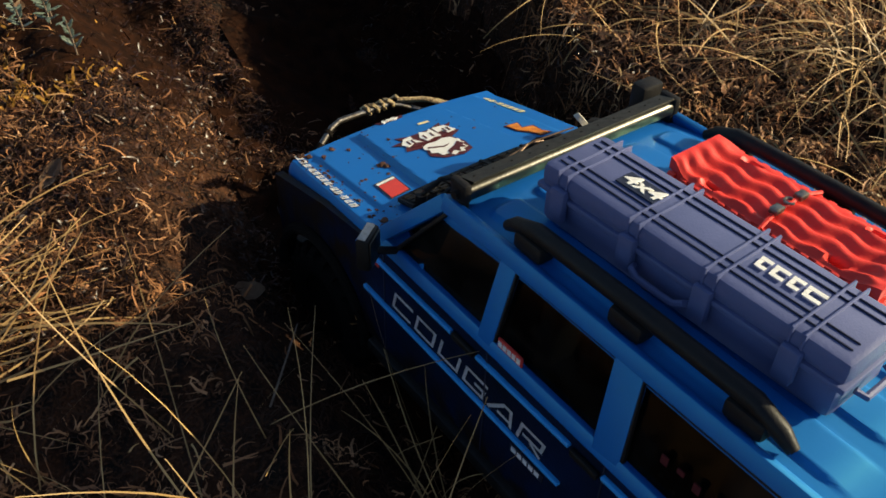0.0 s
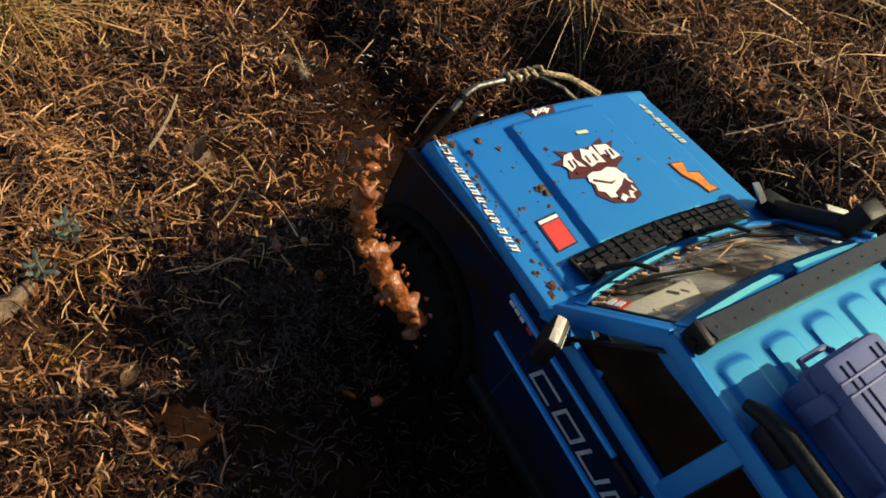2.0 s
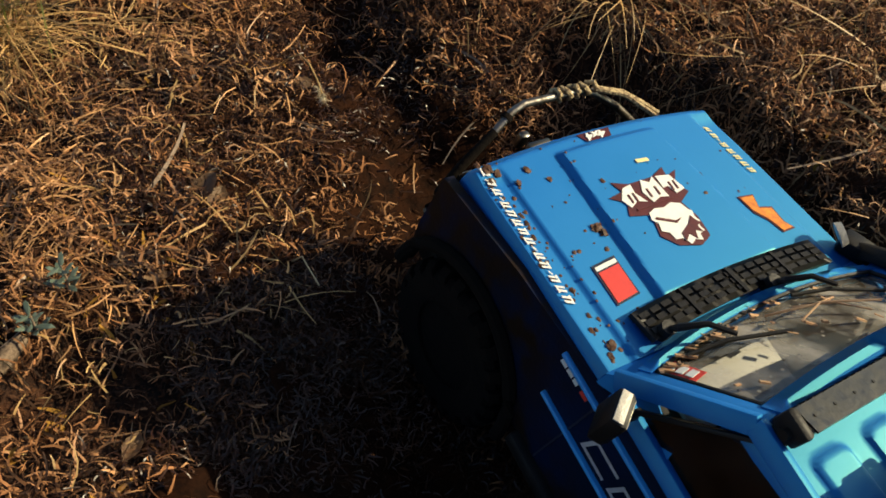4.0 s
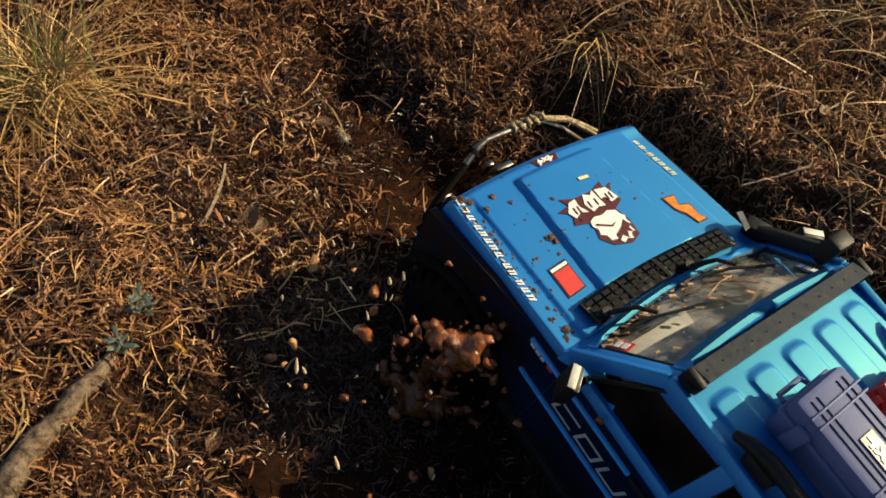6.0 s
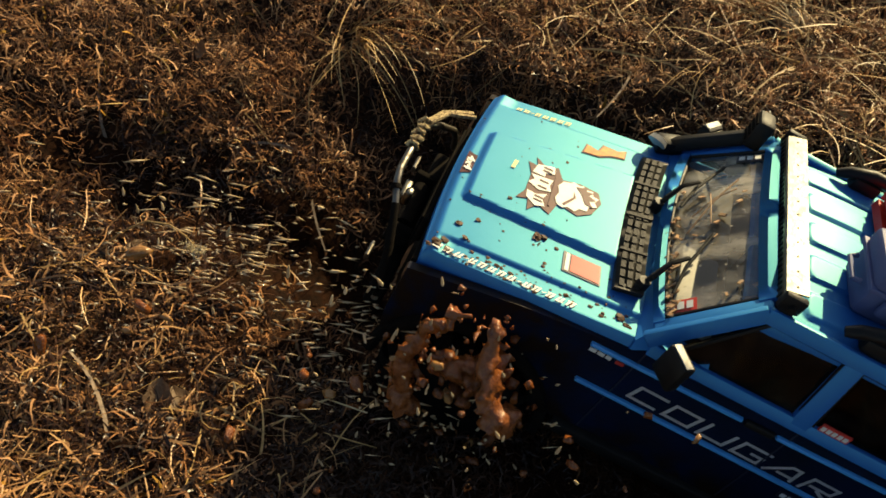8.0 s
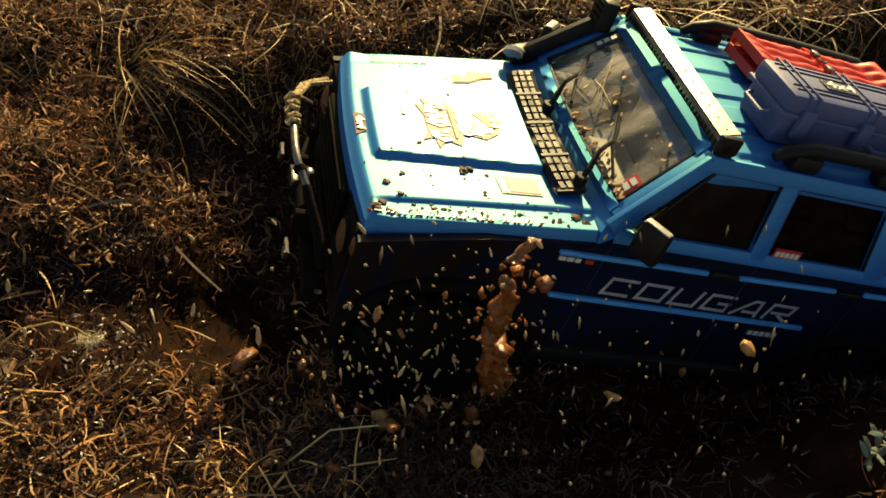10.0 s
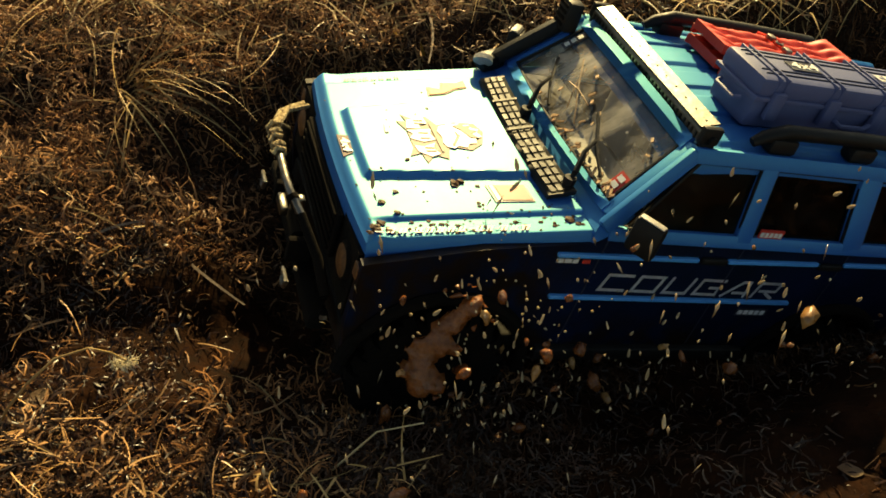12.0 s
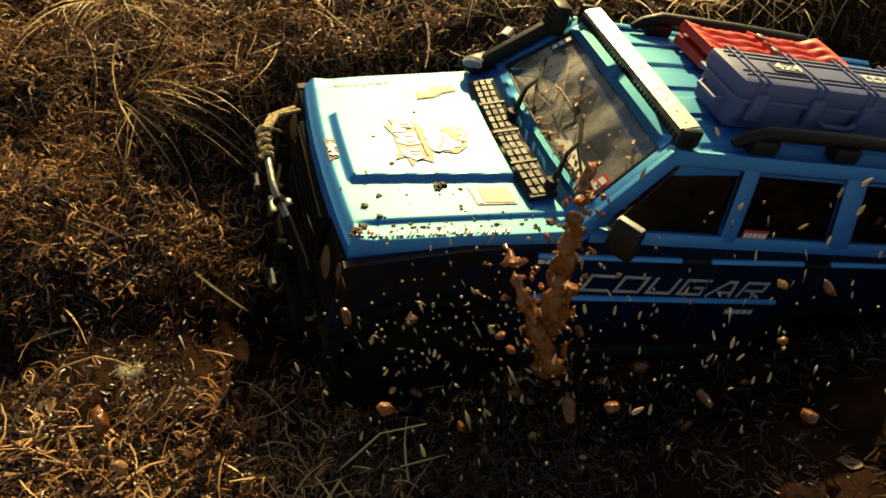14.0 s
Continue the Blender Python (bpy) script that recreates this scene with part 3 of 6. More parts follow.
def windscreen():
    base, top = ((-0.099, -0.166, 0.2035), (0.099, -0.166, 0.2035)), ((0.087, -0.213, 0.2525), (-0.087, -0.213, 0.2525))

    def at(u, v):
        p = Vector(base[0]).lerp(Vector(base[1]), u).lerp(Vector(top[1]).lerp(Vector(top[0]), u), v)
        bulge = 1 - (2 * u - 1) ** 2
        return p + Vector((0, 0.010 * bulge * (1 - 0.5 * v), 0.004 * bulge))
    n = 16
    for name, v0, v1 in (("lower_frame", -0.05, 0.06), ("upper_frame", 0.93, 1.10)):
        bm = bmesh.new()
        for k in range(n):
            slab(bm, [at(k / n, v0), at((k + 1) / n, v0), at((k + 1) / n, v1), at(k / n, v1)], (0, 0.003, 0.003))
        bmesh.ops.remove_doubles(bm, verts=bm.verts, dist=0.00005)
        part(name, bm, BLUE, truck)
    for u, s in ((0.0, -1), (1.0, 1)):
        bm = beam(bmesh.new(), at(u, -0.04) + Vector((s * 0.003, 0, 0)), at(u, 1.06) + Vector((s * 0.003, 0, 0)), 0.012, 0.007, (0, 0.7, 0.7), 0.0015)
        part("screen_pillar", bm, BLUE, truck)
    bm = bmesh.new()
    rows = [[bm.verts.new(at(0.02 + 0.96 * k / n, 0.05 + 0.89 * j / 6)) for k in range(n + 1)] for j in range(7)]
    for j in range(6):
        for k in range(n):
            bm.faces.new((rows[j][k], rows[j][k + 1], rows[j + 1][k + 1], rows[j + 1][k]))
    pane = part("windscreen", bm, SCREEN, truck, "clear windscreen smeared with mud, the film paled as reflected haze")
    pane.visible_shadow = False
    bm = bmesh.new()
    for v in (0.055, 0.935):
        tube(bm, [at(0.02 + 0.96 * k / n, v) + Vector((0, 0.001, 0.002)) for k in range(n + 1)], 0.0014, 6)
    for u in (0.022, 0.978):
        tube(bm, [at(u, 0.05 + 0.89 * k / 6) + Vector((0, 0.001, 0.002)) for k in range(7)], 0.0014, 6)
    part("screen_seal", bm, BLACK, truck, "black rubber windscreen seal")
    # cabin seen through the glass
    bm = box(bmesh.new(), -0.098, 0.098, -0.215, -0.168, 0.188, 0.200, 0.004)
    part("dashboard", bm, CABIN, truck, "dark dashboard")
    bm = box(bmesh.new(), -0.090, -0.008, -0.204, -0.174, 0.2005, 0.2045, 0.0015)
    part("dash_panel", bm, SEAT, truck, "pale panel on the dashboard")
    for x in (-0.045, 0.045):
        bm = box(bmesh.new(), x - 0.026, x + 0.026, -0.275, -0.245, 0.12, 0.225, 0.008)
        box(bm, x - 0.014, x + 0.014, -0.272, -0.256, 0.225, 0.243, 0.005)
        part("seat", bm, SEAT, truck, "pale grey cabin seat")
    bm = bmesh.new()
    tube(bm, [(-0.045 + 0.017 * math.cos(a), -0.222 + 0.008 * math.sin(a), 0.204 + 0.015 * math.sin(a)) for a in (2 * math.pi * k / 20 for k in range(21))], 0.002, 6)
    part("steering_wheel", bm, BLACK, truck)
    bm = box(bmesh.new(), -0.105, 0.105, TAIL + 0.008, -0.17, 0.092, 0.11, 0.002)
    part("cabin_floor", bm, CABIN, truck)
    # wipers: a bent arm from the cowl and a blade lying on the glass
    for x0, u0 in ((-0.070, 0.24), (0.020, 0.70)):
        foot, mid = Vector((x0, -0.148, 0.2045)), at(u0, 0.30) + Vector((0, 0.005, 0.006))
        bm = tube(bmesh.new(), [foot, foot + Vector((0.002, -0.003, 0.008)), foot.lerp(mid, 0.55) + Vector((0, 0.002, 0.006)), mid], [0.0030, 0.0024, 0.0018, 0.0015], 7)
        tube(bm, [foot - Vector((0, 0, 0.006)), foot + Vector((0, 0, 0.004))], 0.0046, 9)
        arm = part("wiper", bm, BLACK, truck, "black windscreen wiper")
        bm = tube(bmesh.new(), [at(u0 - 0.13, 0.13) + Vector((0, 0.002, 0.003)), at(u0 - 0.02, 0.26) + Vector((0, 0.003, 0.004)), at(u0 + 0.14, 0.50) + Vector((0, 0.002, 0.003))], 0.0013, 6)
        part("blade", bm, BLACK, arm)
    # litter lying in the corner of glass and cowl, and on the glass
    r = random.Random(21)
    bm = bmesh.new()
    for k in range(48):
        low = k < 38
        u, v = (min(0.97, abs(r.gauss(0.0, 0.28)) + 0.03), r.uniform(0.03, 0.16)) if low else (r.uniform(0.05, 0.9), r.uniform(0.15, 0.9))
        c = at(u, v) + Vector((0, 0.0016, 0.0022))
        d = (at(min(1, u + 0.03), v + r.uniform(-0.09, 0.09)) - c).normalized() * r.uniform(0.002, 0.007 if low else 0.004)
        w = r.uniform(0.0005, 0.0013)
        beam(bm, c - d, c + d, w * 2, w, (0, 0.7, 0.7), 0)
    tagged(part("stuck_litter", bm, LEAF, truck, "brown plant bits stuck on the windscreen"), kind="stuff")


def cowl_vent():
    """The black grating between bonnet and windscreen, bowed, with two rows of slots."""
    def at(x, v):
        bow = 0.004 * (1 - (x / 0.08) ** 2)
        return Vector((x, -0.131 - 0.020 * v + bow, 0.1968 + 0.0055 * v + 0.0012))
    n = 22
    bm = bmesh.new()
    for k in range(n):
        a, b = -0.079 + 0.157 * k / n, -0.079 + 0.157 * (k + 1) / n
        slab(bm, [at(a, 0), at(b, 0), at(b, 1), at(a, 1)], (0, 0, -0.0035))
    bmesh.ops.remove_doubles(bm, verts=bm.verts, dist=0.00005)
    vent = part("cowl_vent", bm, BLACK, truck, "black slotted cowl vent")
    for k in range(17):
        x = -0.073 + 0.146 * k / 16
        for v in (0.14, 0.40, 0.66):
            bm = bmesh.new()
            slab(bm, [at(x - 0.0034, v), at(x + 0.0034, v), at(x + 0.0034, v + 0.17), at(x - 0.0034, v + 0.17)], (0, 0, 0.0008))
            part("slat", bm, BLACK, vent, smooth=False)
    for x in (-0.04, 0.0, 0.04):
        bm = slab(bmesh.new(), [at(x - 0.0012, 0.02), at(x + 0.0012, 0.02), at(x + 0.0012, 0.98), at(x - 0.0012, 0.98)], (0, 0, 0.0016))
        part("rib", bm, BLACK, vent, smooth=False)


def front_end():
    bm = slab(bmesh.new(), [(-0.104, 0.0, 0.158), (0.104, 0.0, 0.158), (0.104, 0.0, 0.105), (-0.104, 0.0, 0.105)], (0, -0.006, 0))
    part("nose_panel", bm, RUBBER, truck, "nose panel caked with black mud")
    bm = box(bmesh.new(), -0.062, 0.062, 0.0, 0.005, 0.118, 0.156, 0.002)
    grille = part("grille", bm, RUBBER, truck, "black radiator grille")
    for k in range(5):
        bm = box(bmesh.new(), -0.058, 0.058, 0.005, 0.007, 0.123 + 0.007 * k, 0.126 + 0.007 * k, 0.0006)
        part("bar", bm, RUBBER, grille)
    for s in (-1, 1):
        bm = tube(bmesh.new(), [(s * 0.084, 0.0, 0.136), (s * 0.084, 0.003, 0.136)], [0.0145, 0.013], 20)
        lamp = part("headlight", bm, RUBBER, truck, "round headlight caked with mud")
        bm = tube(bmesh.new(), [(s * 0.084, 0.003, 0.136), (s * 0.084, 0.005, 0.136)], [0.0115, 0.006], 20)
        part("lens", bm, RUST, lamp)
        bm = box(bmesh.new(), s * 0.1065 - 0.005, s * 0.1065 + 0.005, -0.008, 0.001, 0.141, 0.153, 0.002)
        part("indicator", bm, RUST, truck, "amber indicator lens, muddy")
    # bumper, winch and the tubular bar with the rope on it
    bumper = part("bumper", box(bmesh.new(), -0.094, 0.094, 0.004, 0.018, 0.080, 0.092, 0.003), RUBBER, truck, "black steel front bumper, muddy")
    part("winch", tube(bmesh.new(), [(-0.024, 0.016, 0.104), (0.024, 0.016, 0.104)], 0.007, 16), RUBBER, bumper, "black winch drum")
    for s in (-1, 1):
        part("bracket", box(bmesh.new(), s * 0.034 - 0.003, s * 0.034 + 0.003, 0.008, 0.026, 0.092, 0.112, 0.001), RUBBER, bumper)
    hoop = [(-0.100, 0.010, 0.098), (-0.096, 0.012, 0.116), (-0.081, 0.018, 0.134), (-0.055, 0.028, 0.150), (-0.040, 0.035, 0.158), (-0.030, 0.037, 0.161), (0.022, 0.037, 0.161), (0.034, 0.034, 0.158), (0.055, 0.026, 0.148), (0.081, 0.014, 0.130), (0.096, 0.010, 0.112), (0.100, 0.008, 0.098)]
    bar = part("bull_bar", tube(bmesh.new(), hoop, 0.0028, 12), STEEL, truck, "bare steel tubular bull bar")
    sleeve = [Vector(hoop[0]).lerp(Vector(hoop[1]), 0.2)] + [Vector(p) for p in hoop[1:4]]
    part("sleeve", tube(bmesh.new(), sleeve, [0.0034, 0.0036, 0.0035, 0.0031], 10), RUBBER, bar, "black muddy sleeve on the bar's foot")
    part("collar", tube(bmesh.new(), [(-0.043, 0.034, 0.156), (-0.046, 0.0325, 0.1545)], 0.0042, 12), RUBBER, bar)
    for s in (-1, 1):
        bm = bmesh.new()
        tube(bm, [(s * 0.058 + 0.006 * math.cos(a), 0.030, 0.098 + 0.009 * math.sin(a)) for a in (math.pi + math.pi * k / 10 for k in range(11))], 0.0018, 8)
        tube(bm, [(s * 0.058 - 0.008, 0.030, 0.098), (s * 0.058 + 0.008, 0.030, 0.098)], 0.0016, 8)
        part("shackle", bm, STEEL, bumper, "steel tow shackle")
    part("fairlead", box(bmesh.new(), -0.010, 0.010, 0.024, 0.030, 0.112, 0.120, 0.0015), LAMP_ALU, bumper)
    part("hook", box(bmesh.new(), -0.034, -0.026, 0.020, 0.026, 0.132, 0.146, 0.002), LAMP_ALU, bumper, "small steel hook hung under the bar")
    bm = bmesh.new()
    turns = [(-0.004 + 0.0015 * k + 0.0012 * math.sin(k * 1.7), 0.0375 + 0.0044 * math.cos(k * 1.15), 0.1615 + 0.0042 * math.sin(k * 1.15)) for k in range(27)]
    tube(bm, turns, 0.0019, 7)
    tube(bm, [(0.034, 0.036, 0.161), (0.056, 0.028, 0.160), (0.066, 0.018, 0.159), (0.078, 0.007, 0.156)], 0.0026, 7)
    tube(bm, [(0.030, 0.034, 0.165), (0.054, 0.024, 0.163), (0.064, 0.014, 0.160), (0.074, 0.004, 0.157)], 0.0020, 7)
    part("rope", bm, ROPE, truck, "coil of braided winch rope round the bull bar")


def wheel():
    """Chunky off-road wheel, axis along x."""
    hub = new("wheel")
    hub.parent = truck
    tagged(hub, "mud-caked off-road wheel with chunky tread")
    bm = bmesh.new()
    prof = [(-0.021, 0.032), (-0.024, 0.040), (-0.023, 0.050), (-0.018, 0.0545), (0.0, 0.0550), (0.018, 0.0545), (0.023, 0.050), (0.024, 0.040), (0.021, 0.032)]
    seg, lugs = 44, []
    rings = [[bm.verts.new((x, r * math.cos(2 * math.pi * k / seg), r * math.sin(2 * math.pi * k / seg))) for x, r in prof] for k in range(seg)]
    for k in range(seg):
        for j in range(len(prof)):
            f = bm.faces.new((rings[k][j], rings[k][(j + 1) % len(prof)], rings[(k + 1) % seg][(j + 1) % len(prof)], rings[(k + 1) % seg][j]))
            if (j in (2, 3) and k % 2) or (j in (4, 5) and not k % 2):
                lugs.append(f)
    grown = bmesh.ops.extrude_face_region(bm, geom=lugs)["geom"]
    bmesh.ops.delete(bm, geom=lugs, context="FACES")
    for v in grown:
        if isinstance(v, bmesh.types.BMVert):
            d = Vector((0, v.co.y, v.co.z)).normalized()
            v.co += d * 0.0052
    part("tyre", bm, RUBBER, hub)
    bm = tube(bmesh.new(), [(-0.018, 0, 0), (0.010, 0, 0), (0.018, 0, 0)], [0.033, 0.030, 0.033], 24)
    for k in range(6):
        box(bm, 0.016, 0.020, -0.003, 0.003, 0.008, 0.028, 0, Matrix.Rotation(math.pi * k / 3, 4, "X"))
    part("rim", bm, RUBBER, hub)
    return hub


def snorkel():
    """A square black intake duct along the far pillar, with a round cap at its foot and a box head."""
    bm = beam(bmesh.new(), (0.109, -0.150, 0.2005), (0.1005, -0.196, 0.2470), 0.0125, 0.011, (0.3, 0.6, 0.6), 0.0022)
    beam(bm, (0.104, -0.138, 0.199), (0.112, -0.160, 0.203), 0.015, 0.013, (0, 0, 1), 0.003)
    body = part("snorkel", bm, BLACK, truck, "square black raised air intake along the pillar")
    part("foot_cap", tube(bmesh.new(), [(0.096, -0.137, 0.2045), (0.099, -0.138, 0.2075)], [0.0085, 0.0075], 16), LAMP_FACE, body, "dusty round cap")
    bm = box(bmesh.new(), 0.086, 0.107, -0.204, -0.190, 0.244, 0.270, 0.003)
    head = part("intake_head", bm, BLACK, body)
    for k in range(4):
        part("slot", box(bmesh.new(), 0.089, 0.104, -0.1905, -0.1892, 0.2485 + 0.0052 * k, 0.2510 + 0.0052 * k, 0), RUBBER, head, smooth=False)


def mirror(side):
    bm = tube(bmesh.new(), [(side * 0.108, -0.180, 0.196), (side * 0.119, -0.180, 0.201), (side * 0.130, -0.177, 0.205)], 0.0028, 8)
    place = Matrix.Translation((side * 0.1335, -0.177, 0.209)) @ Matrix.Rotation(radians(-36 * side), 4, "Z")
    box(bm, -0.0105, 0.0105, -0.0050, 0.0050, -0.0135, 0.0125, 0.0024, place)
    m = part("mirror", bm, BLACK, truck, "black door mirror")
    part("glass", box(bmesh.new(), -0.0088, 0.0088, -0.0058, -0.0048, -0.0112, 0.0102, 0.0004, place), LAMP_SHELL, m, "dull silvered mirror glass")
    part("mud_film", box(bmesh.new(), -0.0092, 0.0092, -0.0022, 0.0036, 0.0122, 0.0132, 0.0004, place), LAMP_FACE, m, "dried pale mud on the mirror top")


def light_bar():
    bm = bmesh.new()
    loop = [(-0.0065, -0.006)] + [(0.0005 - 0.007 * math.cos(a), -0.001 + 0.0042 * math.sin(a)) for a in (math.pi * k / 10 for k in range(11))] + [(0.0075, -0.006)]
    slab(bm, [(-0.090, -0.222 + y, 0.2665 + z) for y, z in loop], (0.181, 0, 0))
    bar = part("light_bar", bm, LAMP_ALU, truck, "long dusty aluminium roof light bar")
    cover = slab(bmesh.new(), [(-0.088, -0.2285, 0.2722), (0.089, -0.2285, 0.2722), (0.089, -0.2148, 0.2684), (-0.088, -0.2148, 0.2684)], (0, 0.0004, 0.0012))
    part("cover", cover, LAMP_SHELL, bar, "forward-sloping metal face of the light bar", smooth=False)
    for k in range(32):
        x = -0.086 + 0.172 * k / 31
        part("fin", box(bmesh.new(), x - 0.0009, x + 0.0009, -0.2152, -0.2138, 0.2600, 0.2650, 0), BLACK, bar, smooth=False)
    for k in range(12):
        x = -0.082 + 0.164 * k / 11
        part("screw", tube(bmesh.new(), [(x, -0.2215, 0.2705), (x, -0.2212, 0.2719)], 0.0008, 6), BLACK, bar, smooth=False)
    for s in (-1, 1):
        x = 0.0005 + s * 0.0925
        part("end_cap", box(bmesh.new(), x - 0.003, x + 0.003, -0.2295, -0.2135, 0.2590, 0.2725, 0.002), BLACK, bar)
        bm = box(bmesh.new(), x - 0.003, x + 0.003, -0.227, -0.216, 0.250, 0.2600, 0.001)
        tube(bm, [(x - 0.006 * s, -0.222, 0.264), (x + 0.006 * s, -0.222, 0.264)], 0.0030, 8)
        part("bracket", bm, BLACK, bar)


def rack_rail(x0, x1):
    """One black roof rail on three feet, its ends drooping to the roof."""
    y0, y1 = -0.262, -0.462
    at = lambda k: x0 + (x1 - x0) * k
    bm = tube(bmesh.new(), [(at(0), y0, 0.2625), (at(0.03), y0 - 0.008, 0.268), (at(0.10), y0 - 0.024, 0.2735), (at(0.5), (y0 + y1) / 2, 0.2745), (at(0.9), y1 + 0.024, 0.2735), (at(0.97), y1 + 0.008, 0.268), (at(1), y1, 0.2625)], [0.0035, 0.005, 0.0056, 0.0056, 0.0056, 0.005, 0.0035], 10)
    rail = part("roof_rail_bar", bm, BLACK, truck, "black plastic roof rail")
    for k in (0.12, 0.5, 0.88):
        y = y0 + (y1 - y0) * k
        part("foot", box(bmesh.new(), at(k) - 0.007, at(k) + 0.007, y - 0.012, y + 0.012, 0.258, 0.270, 0.003), BLACK, rail)


def text_plate(body, size, m, mat, name, shear=0.0, bold=0.0, depth=0.0003, parent=None, wide=1.0, label=""):
    """Lettering as a thin raised print; m carries its own plane (x along the line)."""
    curve = bpy.data.curves.new("letters", "FONT")
    curve.body, curve.size, curve.shear, curve.offset, curve.extrude = body, size, shear, bold, depth
    curve.align_x, curve.align_y, curve.resolution_u = "CENTER", "CENTER", 3
    ob = new("letters", curve)
    bpy.context.view_layer.update()
    me = bpy.data.meshes.new_from_object(ob.evaluated_get(bpy.context.evaluated_depsgraph_get()))
    bpy.data.objects.remove(ob)
    me.name = name
    me.transform(m @ Matrix.Diagonal((wide, 1, 1, 1)))
    me.materials.clear()
    me.materials.append(mat)
    out = new(name, me)
    out.parent = parent or truck
    return tagged(out, label)


def bonnet_plate(name, loop, mat, lift, label="", parent=None):
    """A flat sticker on the bonnet from a loop of x, y."""
    a = [on_bonnet(x, y, lift) for x, y in loop]
    return part(name, slab(bmesh.new(), a, (0, 0, 0.0003)), mat, parent or truck, label, smooth=False)


def bar_writing(name, p0, p1, size, widths, mat, label, lift=0.0008):
    """A line of unreadable small writing: a bar for each letter, along a line on the bonnet."""
    p0, p1 = Vector(p0), Vector(p1)
    d = (p1 - p0).normalized()
    s = Vector((-d.y, d.x))
    total, at = sum(widths), 0.0
    bm = bmesh.new()
    for i, w in enumerate(widths):
        a, b = p0.lerp(p1, (at + 0.12 * w) / total), p0.lerp(p1, (at + 0.72 * w) / total)
        at += w
        h = size * 0.8 if w > 0.6 else size * 0.22
        lean = d * size * 0.2
        for e, f in ((0.0, 0.34), (0.62, 1.0)) if w > 0.6 else ((0.0, 1.0),):
            q0, q1 = a.lerp(b, e), a.lerp(b, f)
            loop = [q0 - s * h / 2 - lean, q1 - s * h / 2 - lean, q1 + s * h / 2 + lean, q0 + s * h / 2 + lean]
            slab(bm, [on_bonnet(q.x, q.y, lift) for q in loop], (0, 0, 0.0003))
        if w > 0.6:
            k = s * (h / 2) * (0.8 if i % 2 else -0.8)
            loop = [a + k - s * h * 0.1, b + k - s * h * 0.1, b + k + s * h * 0.1, a + k + s * h * 0.1]
            slab(bm, [on_bonnet(q.x, q.y, lift + 0.00005) for q in loop], (0, 0, 0.0003))
    return part(name, bm, mat, truck, label, smooth=False)


def stroke(bm, pts, thick, m, closed=False):
    """A flat mitred line of even width, as print: pts in the plane of m."""
    pts = [Vector(p) for p in pts]
    n, sides = len(pts), []
    for i, p in enumerate(pts):
        a = (p - pts[i - 1]).normalized() if i or closed else None
        b = (pts[(i + 1) % n] - p).normalized() if i < n - 1 or closed else None
        a, b = a or b, b or a
        na, nb = Vector((-a.y, a.x)), Vector((-b.y, b.x))
        k = (na + nb).normalized()
        k *= thick / 2 / max(0.4, k.dot(na))
        sides.append([bm.verts.new(m @ Vector((q.x, q.y, 0.0))) for q in (p - k, p + k)])
    for i in range(n if closed else n - 1):
        (a, b), (c, d) = sides[i], sides[(i + 1) % n]
        bm.faces.new((a, c, d, b))


def door_lettering(m):
    """COUGAR in wide squared capitals, each letter a print of its own."""
    glyphs = ((((1.0, 0.92), (0.07, 0.92), (0.07, 0.08), (1.0, 0.08)), False),), (((( 0.07, 0.92), (0.93, 0.92), (0.93, 0.08), (0.07, 0.08)), True),), ((((0.07, 1.0), (0.07, 0.08), (0.93, 0.08), (0.93, 1.0)), False),), ((((1.0, 0.92), (0.07, 0.92), (0.07, 0.08), (0.93, 0.08), (0.93, 0.48), (0.50, 0.48)), False),), ((((0.0, 0.0), (0.52, 0.92), (0.80, 0.92), (0.97, 0.0)), False), (((0.36, 0.26), (0.86, 0.26)), False)), ((((0.07, 0.0), (0.07, 0.92), (0.93, 0.92), (0.93, 0.44), (0.20, 0.44)), False), (((0.52, 0.34), (1.0, 0.0)), False))
    wide, tall, gap = 0.0232, 0.0166, 0.0046
    for i, lines in enumerate(glyphs):
        bm = bmesh.new()
        for pts, closed in lines:
            place = [(-0.081 + i * (wide + gap) + x * wide + 0.24 * tall * (y - 0.5), (y - 0.5) * tall) for x, y in pts]
            stroke(bm, place, 0.0027, m, closed)
        bmesh.ops.solidify(bm, geom=bm.faces, thickness=0.0003)
        part("side_letter", bm, SILVER, truck, "silver wide italic door lettering", smooth=False)


